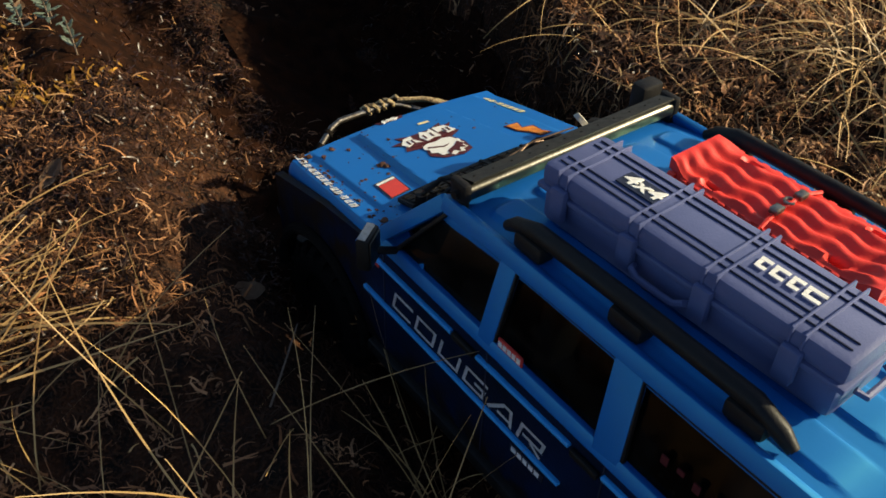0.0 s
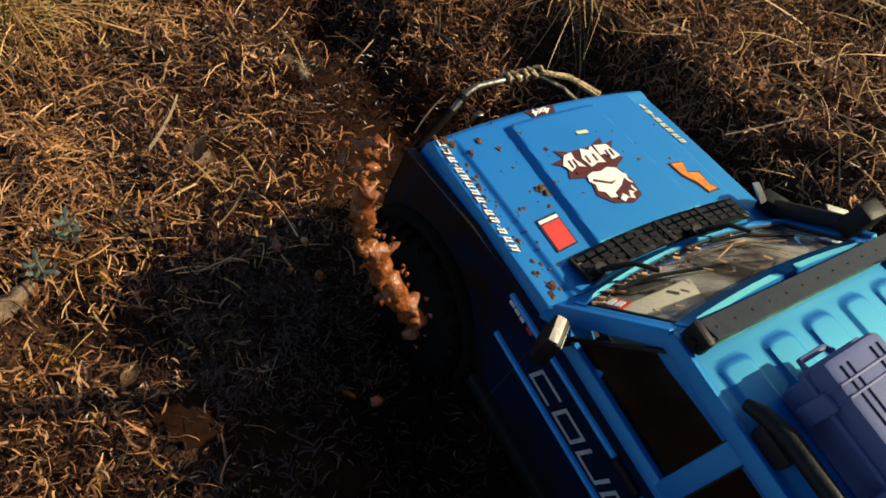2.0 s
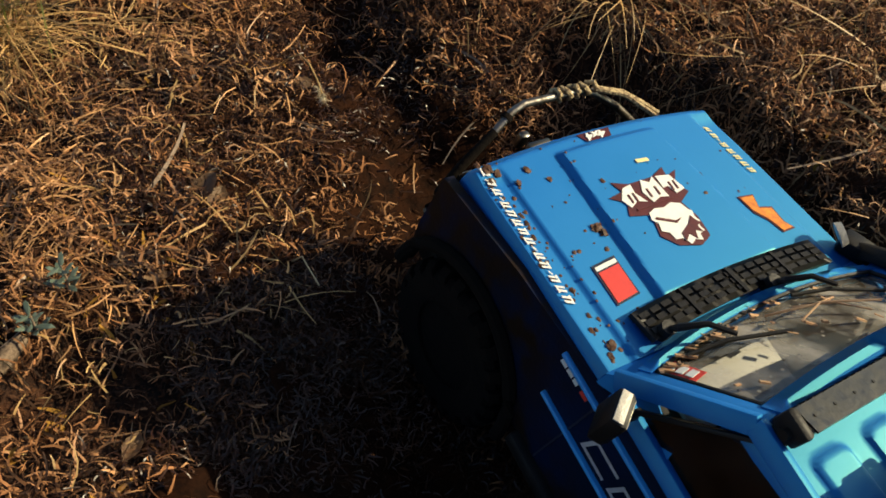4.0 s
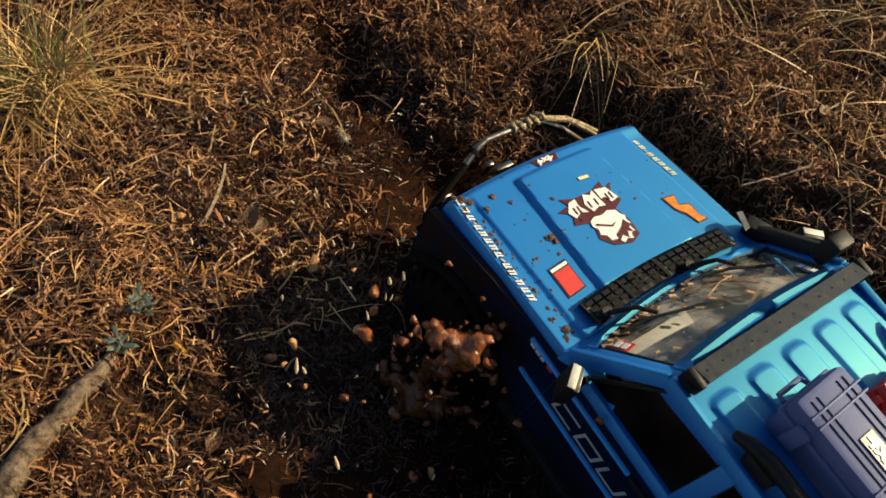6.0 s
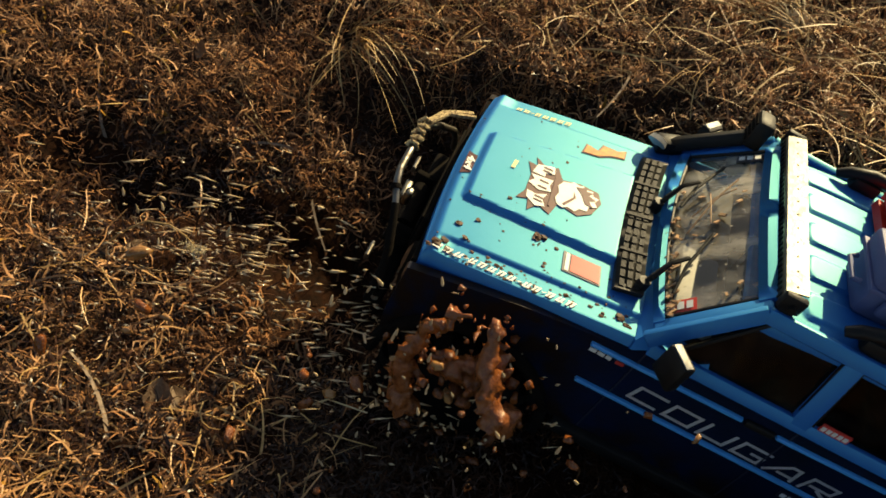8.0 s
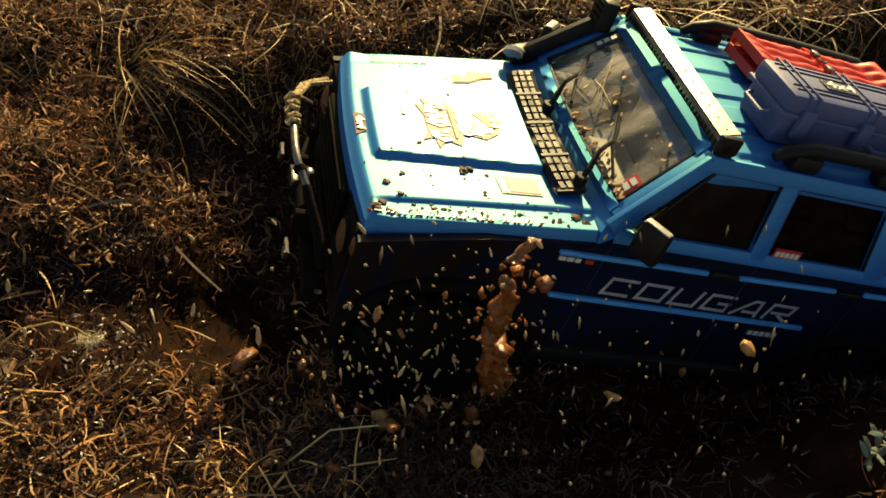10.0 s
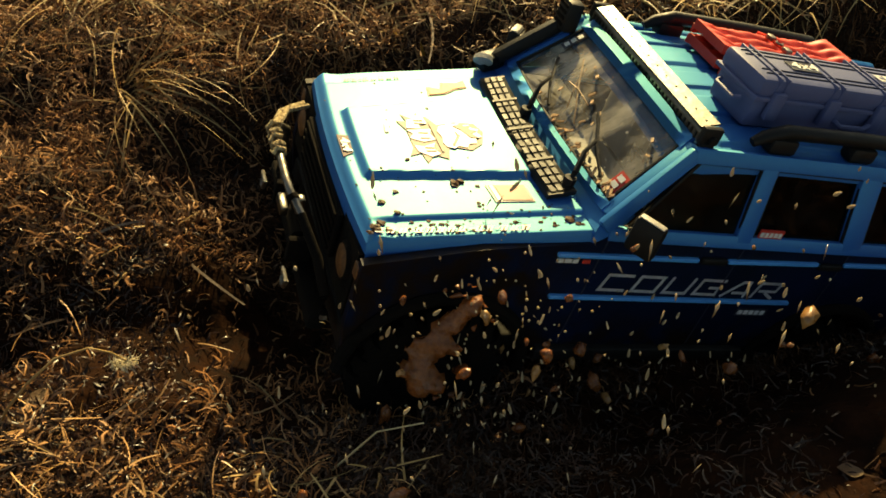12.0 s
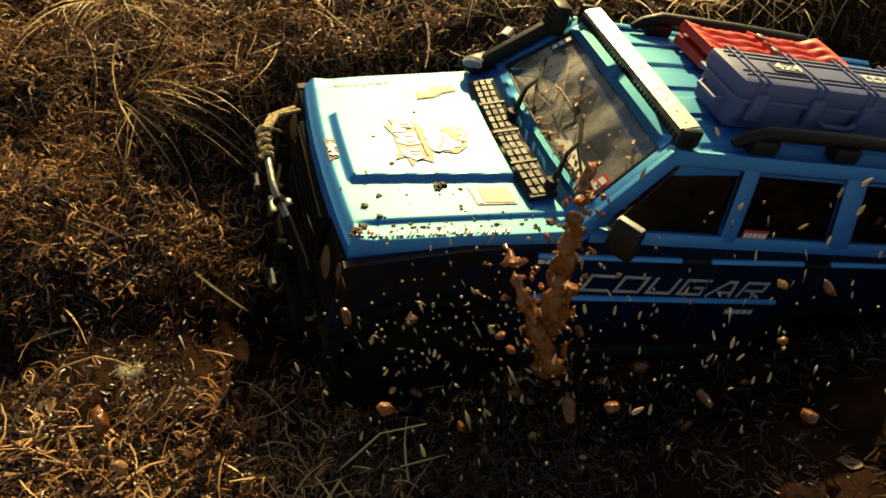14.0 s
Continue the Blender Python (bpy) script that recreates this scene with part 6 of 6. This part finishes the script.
def froth(seed, wide, tall, thick):
    """A torn lump of frothy mud with arms and loose crumbs."""
    r = random.Random(seed)
    balls = []
    for arm in range(11):
        d = Vector((r.gauss(0, 0.5), r.gauss(0, 1), r.gauss(0.2, 0.8))).normalized()
        reach = r.uniform(0.5, 1.0)
        for j in range(11):
            s = j / 10 * reach
            balls.append((d.x * s * wide + r.gauss(0, 0.8) * thick, d.y * s * wide + r.gauss(0, 0.9) * thick, d.z * s * tall + r.gauss(0, 0.9) * thick, max(0.0016, thick * r.uniform(0.35, 1.0) * (1.1 - 0.7 * s))))
    for _ in range(44):
        balls.append((r.gauss(0, 0.4) * wide, r.gauss(0, 0.7) * wide, r.gauss(0, 0.7) * tall, thick * r.uniform(0.22, 0.55)))
    return balls


CLOD_SHAPES = []
for s_ in range(7):
    r_ = random.Random(100 + s_)
    core = [(0, 0, 0, 0.0042)] + [(r_.uniform(-1, 1) * 0.003, r_.uniform(-1, 1) * 0.003, r_.uniform(-1, 1) * 0.005, r_.uniform(0.0018, 0.0034)) for _ in range(4)]
    CLOD_SHAPES.append(blob_mesh("clod", core, 0.0012, 0.0017, TAN_MUD if s_ in (1, 4) else SPLASH))


def drop_mesh():
    bm = bmesh.new()
    bmesh.ops.create_icosphere(bm, subdivisions=2, radius=0.0011)
    for v in bm.verts:
        v.co.z *= 3.4 if v.co.z > 0 else 2.2
        v.co.xy *= 1.0 - 0.25 * max(0.0, v.co.z / 0.003)
    for f in bm.faces:
        f.smooth = True
    me = bpy.data.meshes.new("drop")
    bm.to_mesh(me)
    bm.free()
    me.materials.append(DROP)
    return me


DROP_SHAPE = drop_mesh()
SPLASHES, CLODS, DROPS = [], [], []
for s_, (tall, sway, thick, beads) in enumerate(((0.255, 0.020, 0.0054, 110), (0.170, 0.020, 0.0050, 80), (0.095, 0.024, 0.0052, 56), (0.060, 0.022, 0.0056, 40), (0.130, 0.016, 0.0044, 66))):
    ob_ = new("mud_splash", blob_mesh("mud_splash", strand(s_ + 3, tall, sway, thick, beads), 0.0014, 0.0011))
    tagged(ob_, "wet brown gout of mud thrown up by the wheel", "mud splash", kind="stuff")
    SPLASHES.append(ob_)
for balls_ in (arch(4, 0.076, 0.185, 0.0046), arch(9, 0.050, 0.105, 0.0046), froth(2, 0.056, 0.058, 0.0058), froth(6, 0.072, 0.046, 0.0056)):
    ob_ = new("mud_splash", blob_mesh("mud_splash", balls_, 0.0014, 0.0011))
    tagged(ob_, "ragged curl of wet brown mud in flight", "mud splash", kind="stuff")
    SPLASHES.append(ob_)
for k_ in range(130):
    ob_ = new("mud_clod", CLOD_SHAPES[k_ % 7])
    s_ = pick.choice((0.26, 0.30, 0.34, 0.40, 0.46, 0.52, 0.60, 0.72, 0.90))
    ob_.scale = (s_, s_, s_ * pick.uniform(0.9, 1.5))
    tagged(ob_, "wet tan-brown clod of mud in flight", "mud clod", group="mud clods")
    CLODS.append(ob_)
for k_ in range(295):
    ob_ = new("water_drop", DROP_SHAPE)
    s_ = pick.uniform(0.6, 1.35)
    ob_.scale = (s_ * 0.85, s_ * 0.85, s_ * pick.uniform(0.7, 1.5))
    tagged(ob_, "small glistening drop of muddy water in flight", "drop", group="flying drops")
    DROPS.append(ob_)


def spray(seed, count, spread, along, shortest, longest):
    """A puff of fine drops, each drawn out along its flight, that travels as one piece."""
    r = random.Random(seed)
    verts, faces = [], []
    for _ in range(count):
        c = Vector((r.gauss(0, 1) * spread[0], r.gauss(0, 1) * spread[1], r.gauss(0, 1) * spread[2]))
        d = (Vector(along) + Vector((r.gauss(0, 0.16), r.gauss(0, 0.16), r.gauss(0, 0.22)))).normalized()
        a = d.cross(Vector((0.3, 0.2, 0.9)) if abs(d.z) < 0.8 else Vector((1, 0.2, 0))).normalized()
        b = d.cross(a)
        half, w = shortest + (longest - shortest) * r.random() ** 2.5, r.uniform(0.0004, 0.0012)
        k = len(verts)
        verts += [tuple(c + d * half)] + [tuple(c + d * half * 0.25 + (a * math.cos(u) + b * math.sin(u)) * w) for u in (0, 1.257, 2.513, 3.77, 5.027)] + [tuple(c - d * half)]
        for j in range(5):
            faces += [(k, k + 1 + j, k + 1 + (j + 1) % 5), (k + 6, k + 1 + (j + 1) % 5, k + 1 + j)]
    ob = mesh_object("mud_spray", verts, faces, DROP, True)
    return tagged(ob, "puff of fine muddy drops flung by the wheel", "mud spray", kind="stuff")


JETS = [spray(300 + k, 130, (0.032, 0.065, 0.024), (-0.15, 1.0, 0.12 - 0.06 * k), 0.002, 0.012) for k in range(6)]
RAIN = [spray(320 + k, 65, (0.045, 0.095, 0.065), (0.1, 0.16 - 0.05 * k, 1.0), 0.002, 0.009) for k in range(5)]
FINE = [spray(340 + k, 75, (0.016, 0.045, 0.028), (-0.2, 0.35, 1.0), 0.0015, 0.0075) for k in range(3)]


def spatter():
    """Mud specks and drops that stick to the bonnet, roof edge and windscreen."""
    r = random.Random(5)
    bm = bmesh.new()
    for _ in range(130):
        x, y = r.uniform(-0.101, 0.095), r.uniform(-0.150, -0.003)
        if r.random() < 0.75 * smoothstep(-0.09, 0.06, x):
            continue
        s = r.choice((0.0005, 0.0007, 0.0009, 0.0014)) * r.uniform(0.7, 1.4)
        c = on_bonnet(x, y, 0.0002)
        n = 7
        ring = [bm.verts.new(c + Vector((math.cos(a) * s * r.uniform(0.6, 1.3), math.sin(a) * s * r.uniform(0.6, 1.3), 0))) for a in (6.283 * k / n for k in range(n))]
        tip = bm.verts.new(c + Vector((0, 0, s * 0.55)))
        for k in range(n):
            bm.faces.new((ring[k], ring[(k + 1) % n], tip))
    for _ in range(75):
        x, y = -0.103 + abs(r.gauss(0, 0.006)), r.uniform(-0.150, -0.004)
        s = r.choice((0.0006, 0.0009, 0.0013, 0.0018)) * r.uniform(0.7, 1.3)
        c = on_bonnet(x, y, 0.0002)
        ring = [bm.verts.new(c + Vector((math.cos(a) * s * r.uniform(0.5, 1.4), math.sin(a) * s * r.uniform(0.6, 1.6), 0))) for a in (6.283 * k / 7 for k in range(7))]
        tip = bm.verts.new(c + Vector((0, 0, s * 0.5)))
        for k in range(7):
            bm.faces.new((ring[k], ring[(k + 1) % 7], tip))
    ob = part("mud_spatter", bm, SPECK, truck, "dried mud specks on the bonnet")
    tagged(ob, kind="stuff")
    for k, (x, y, s) in enumerate(((-0.055, -0.072, 0.0042), (-0.053, -0.077, 0.0034), (-0.094, -0.010, 0.0045), (-0.089, -0.014, 0.0036), (-0.096, -0.018, 0.0030), (-0.070, -0.018, 0.0028), (-0.082, -0.026, 0.0026), (-0.060, -0.030, 0.0022), (-0.098, -0.142, 0.0036), (0.046, -0.060, 0.0018), (-0.030, -0.044, 0.0018))):
        bm = bmesh.new()
        bmesh.ops.create_icosphere(bm, subdivisions=2, radius=s * 0.8)
        for v in bm.verts:
            v.co += noise.noise_vector(v.co * 520 + Vector((k, 0, 0))) * s * 0.75
            v.co.z *= 0.42
        ob = part("mud_lump", bm, SPECK, truck, "dark lump of mud stuck to the paint")
        ob.location = on_bonnet(x, y, 0.0004)
    # bits of grass caught on the windscreen
    bm = bmesh.new()
    for a, b, w in (((-0.02, -0.166, 0.2225), (0.035, -0.190, 0.2450), 0.0007), ((0.0, -0.168, 0.2240), (0.030, -0.192, 0.2400), 0.0006), ((-0.01, -0.178, 0.2330), (0.02, -0.176, 0.2320), 0.0006)):
        tube(bm, [Vector(a), Vector(a).lerp(Vector(b), 0.5) + Vector((0, 0.003, 0.005)), Vector(b) + Vector((0, 0.002, 0.003))], w, 5)
    part("caught_grass", bm, LEAF, truck, "dead grass caught on the windscreen")


SPECK = material("mud_speck", (0.032, 0.014, 0.007), 0.6, other=(0.09, 0.040, 0.018), scale=300, bump=0.5, island=0.3, spec=0.25)
spatter()

# ---- what moves ----
TRUCK = [
    (0, -0.0486, -0.6520, -0.1628, -7.52, 8.91, 5.55),
    (0.2, -0.0235, -0.5559, -0.1332, 0.75, 11.43, 2.03),
    (0.5, 0.0036, -0.3880, -0.1388, 9.03, 4.48, -3.50),
    (1, -0.0264, -0.2476, -0.1303, 8.17, 9.80, 5.13),
    (1.3, -0.0332, -0.1425, -0.1063, 9.70, 17.83, 4.37),
    (1.5, -0.0338, -0.0630, -0.0937, 12.00, 16.53, 3.04),
    (2, -0.0405, 0.0084, -0.0783, 15.78, 14.31, 4.13),
    (2.5, -0.0294, 0.0178, -0.0763, 17.45, 13.52, 3.23),
    (3, -0.0376, 0.0136, -0.0674, 17.40, 14.61, 3.41),
    (3.5, -0.0290, 0.0214, -0.0727, 18.43, 14.03, 2.97),
    (3.7, -0.0347, 0.0134, -0.0670, 17.68, 14.02, 2.99),
    (5.8, -0.0348, 0.0550, -0.0869, 17.74, 10.52, 4.40),
    (6, -0.0357, 0.0504, -0.0843, 17.71, 10.30, 4.93),
    (6.5, -0.0298, 0.0500, -0.0776, 18.28, 9.80, 3.89),
    (7, -0.0346, 0.0447, -0.0708, 17.20, 10.05, 2.89),
    (7.5, -0.0303, 0.0489, -0.0741, 17.81, 9.36, 2.68),
    (8, -0.0288, 0.0501, -0.0774, 17.33, 9.03, 2.45),
    (8.5, -0.0232, 0.0513, -0.0811, 17.22, 8.54, 1.94),
    (9, -0.0179, 0.0544, -0.0817, 17.73, 8.27, 1.60),
    (9.2, -0.0157, 0.0493, -0.0759, 17.91, 8.36, 1.24),
    (11.3, -0.0091, 0.0657, -0.0819, 18.14, 7.92, 1.23),
    (11.5, -0.0062, 0.0642, -0.0741, 19.24, 9.49, 0.98),
    (12, -0.0214, 0.0767, -0.0839, 18.03, 7.88, 2.81),
    (12.5, -0.0204, 0.0801, -0.0863, 17.92, 7.47, 2.95),
    (13, -0.0037, 0.0759, -0.0754, 19.53, 8.26, 0.95),
    (13.5, -0.0068, 0.0774, -0.0757, 20.02, 9.19, 1.53),
    (14, -0.0119, 0.0834, -0.0875, 17.50, 7.53, 1.15),
]


def carried_rows(local):
    """The poses of a thing that rides on the truck."""
    return [(t, pose(x, y, z, rx, ry, rz) @ local) for t, x, y, z, rx, ry, rz in TRUCK]


# gouts: piece, moment of greatest height, place of its middle then, turn
GOUTS = ((1, 2.0, -0.158, -0.140, 0.125, 10), (0, 2.5, -0.160, -0.100, 0.110, 0), (4, 3.0, -0.152, -0.120, 0.135, 30),
         (0, 5.8, -0.158, -0.095, 0.050, 90), (7, 6.0, -0.155, -0.108, 0.050, 20), (8, 5.95, -0.175, -0.080, 0.055, 60), (2, 6.05, -0.190, -0.100, 0.020, 40), (3, 6.02, -0.165, -0.080, -0.01, 20), (5, 6.5, -0.165, -0.018, -0.035, 0), (4, 6.5, -0.155, -0.100, 0.080, 0),
         (3, 6.52, -0.200, -0.030, -0.01, 40), (7, 7.0, -0.158, -0.050, 0.048, 90), (2, 7.0, -0.158, -0.045, 0.040, 0), (8, 7.48, -0.158, -0.070, 0.078, 0), (7, 7.55, -0.158, -0.010, 0.030, 70),
         (7, 8.02, -0.156, -0.066, 0.085, 0), (2, 8.0, -0.158, -0.036, 0.050, 0), (3, 8.0, -0.158, -0.090, 0.060, 90), (8, 8.5, -0.155, -0.066, 0.088, 180), (3, 8.52, -0.175, -0.030, -0.01, 10),
         (2, 9.0, -0.155, -0.088, 0.078, 20), (3, 9.0, -0.165, -0.055, 0.000, 80), (6, 9.7, -0.156, -0.07, -0.01, 70), (1, 10.0, -0.155, -0.08, 0.06, 0), (7, 10.6, -0.155, -0.09, 0.06, 50),
         (3, 12.0, -0.158, -0.026, 0.030, 0), (4, 12.5, -0.155, -0.118, 0.087, 60), (3, 13.0, -0.158, -0.040, 0.060, 30), (4, 13.4, -0.155, -0.08, 0.03, 0), (1, 14.0, -0.150, -0.085, 0.098, 20), (2, 14.0, -0.155, -0.070, 0.050, 90))


def gout_rows(piece):
    """A gout bursts out of the mud, hangs, and falls back into it."""
    rows = [(0.0, pose(-0.15, -0.06, -0.48))]
    for k, t, x, y, z, turn in GOUTS:
        if k == piece:
            a = rows[-1][0]
            rows += [(max(t - 0.20, a + 0.05), pose(-0.145, -0.06, -0.44, 0, 0, turn)), (t, pose(x, y, z, 8 if k < 5 else 0, -10 if k < 5 else 0, turn)), (t + 0.22, pose(x - 0.02, y + 0.01, -0.44, 16, -20, turn))]
    return [r for r in rows if r[0] <= 14.0] + [(14.2, rows[-1][1])]


def throws(r, small):
    """When and how one piece is flung, again and again, from under the front wheel: rows of t and place."""
    rows, t = [(0.0, (-0.14, -0.05, -0.19))], r.uniform(1.75, 2.4)
    busy = ((1.8, 3.1, 0.25), (5.5, 7.2, 1.0), (7.2, 14.3, 1.0))
    while t < 14.0:
        share = next((s for a, b, s in busy if a <= t <= b), 0.0)
        late = t > 10.5
        if r.random() > share or (small and t < 6.6 and r.random() < 0.7) or (late and not small and r.random() < 0.45):
            t += 0.35
            continue
        ahead = r.gauss(0.35, 0.45) if 7.2 < t < 10.5 else r.gauss(-0.30, 0.65) if late else r.gauss(-0.1, 0.35)
        out, up = -abs(r.gauss(0.10, 0.22)) + (0.12 if late and r.random() < 0.3 else 0.0), r.uniform(1.0, 2.1) if not small else r.uniform(1.1, 2.5)
        if t < 7.2:
            out -= 0.15
        x0, y0, z0 = r.uniform(-0.175, -0.135), r.uniform(-0.09, 0.0), -0.10
        land = -0.19
        air = (up + math.sqrt(up * up + 2 * 9.81 * (z0 - land))) / 9.81
        n = 6
        for k in range(n + 1):
            s = air * k / n
            rows.append((t + s, (x0 + out * s, y0 + ahead * s, z0 + up * s - 4.905 * s * s)))
        t += air + r.uniform(0.07, 0.2)
        rows.append((t - 0.06, (x0, y0, -0.19)))
    out_rows, last = [], -1
    for s, p in rows:
        f = frame(s)
        if f > last and s <= 14.3:
            out_rows.append((s, p))
            last = f
    return out_rows + [(out_rows[-1][0] + 0.2, out_rows[-1][1])]


def puff_rows(first, last, period, way):
    """A puff bursts out of the mud, flies along way (seconds and place from its start) and falls back, again and again."""
    rows, t = [(0.0, pose(-0.15, -0.05, -0.50))], first
    while t < last:
        rows += [(t + s, pose(*p)) for s, p in way]
        t += period
    rows = [r for r in rows if r[0] <= 14.3]
    return rows + [(max(14.4, rows[-1][0] + 0.2), rows[-1][1])]


def motions():
    walk(truck, [(t, pose(x, y, z, rx, ry, rz)) for t, x, y, z, rx, ry, rz in TRUCK])
    walk(hard_case, carried_rows(CASE_POSE))
    walk(board, carried_rows(BOARD_POSE))
    for wheel_ in WHEELS:
        here = wheel_.matrix_basis.copy()
        walk(wheel_, [(k * 0.2, here @ pose(0, 0, 0, -78 * k)) for k in range(71)])
    for k, ob in enumerate(SPLASHES):
        walk(ob, gout_rows(k))
    for k, ob in enumerate(JETS):
        x = -0.115 - 0.012 * (k % 3)
        walk(ob, puff_rows(7.05 + 0.075 * k, 9.35, 0.45, ((0.0, (x, -0.06, -0.42)), (0.10, (x, 0.00, -0.04)), (0.20, (x + 0.01, 0.09, 0.03)), (0.31, (x + 0.03, 0.19, 0.02)), (0.40, (x + 0.04, 0.26, -0.30)))))
    for k, ob in enumerate(RAIN):
        x, y = -0.190 - 0.012 * (k % 3), (-0.05, -0.17, -0.10, -0.02, -0.13)[k]
        walk(ob, puff_rows(9.5 + 0.12 * k, 14.0, 0.6, ((0.0, (x + 0.04, y, -0.50)), (0.16, (x, y, 0.00)), (0.30, (x, y, 0.06)), (0.44, (x, y, -0.01)), (0.55, (x, y, -0.50)))))
    for k, ob in enumerate(FINE):
        y = (-0.02, -0.06, -0.04)[k]
        walk(ob, puff_rows(8.3 + 0.14 * k, 14.0, 0.42, ((0.0, (-0.15, y, -0.40)), (0.10, (-0.15, y, 0.04)), (0.20, (-0.15, y, 0.075)), (0.30, (-0.155, y, 0.03)), (0.39, (-0.16, y, -0.40)))))
    r = random.Random(77)
    for ob in CLODS:
        spin = [r.uniform(-35, 35) for _ in range(3)]
        walk(ob, [(t, pose(*p, *(a * i for a in spin))) for i, (t, p) in enumerate(throws(r, False))])
    for ob in DROPS:
        lean = (r.gauss(0, 16), r.gauss(0, 16), 0)
        walk(ob, [(t, pose(*p, *lean)) for t, p in throws(r, True)])


motions()
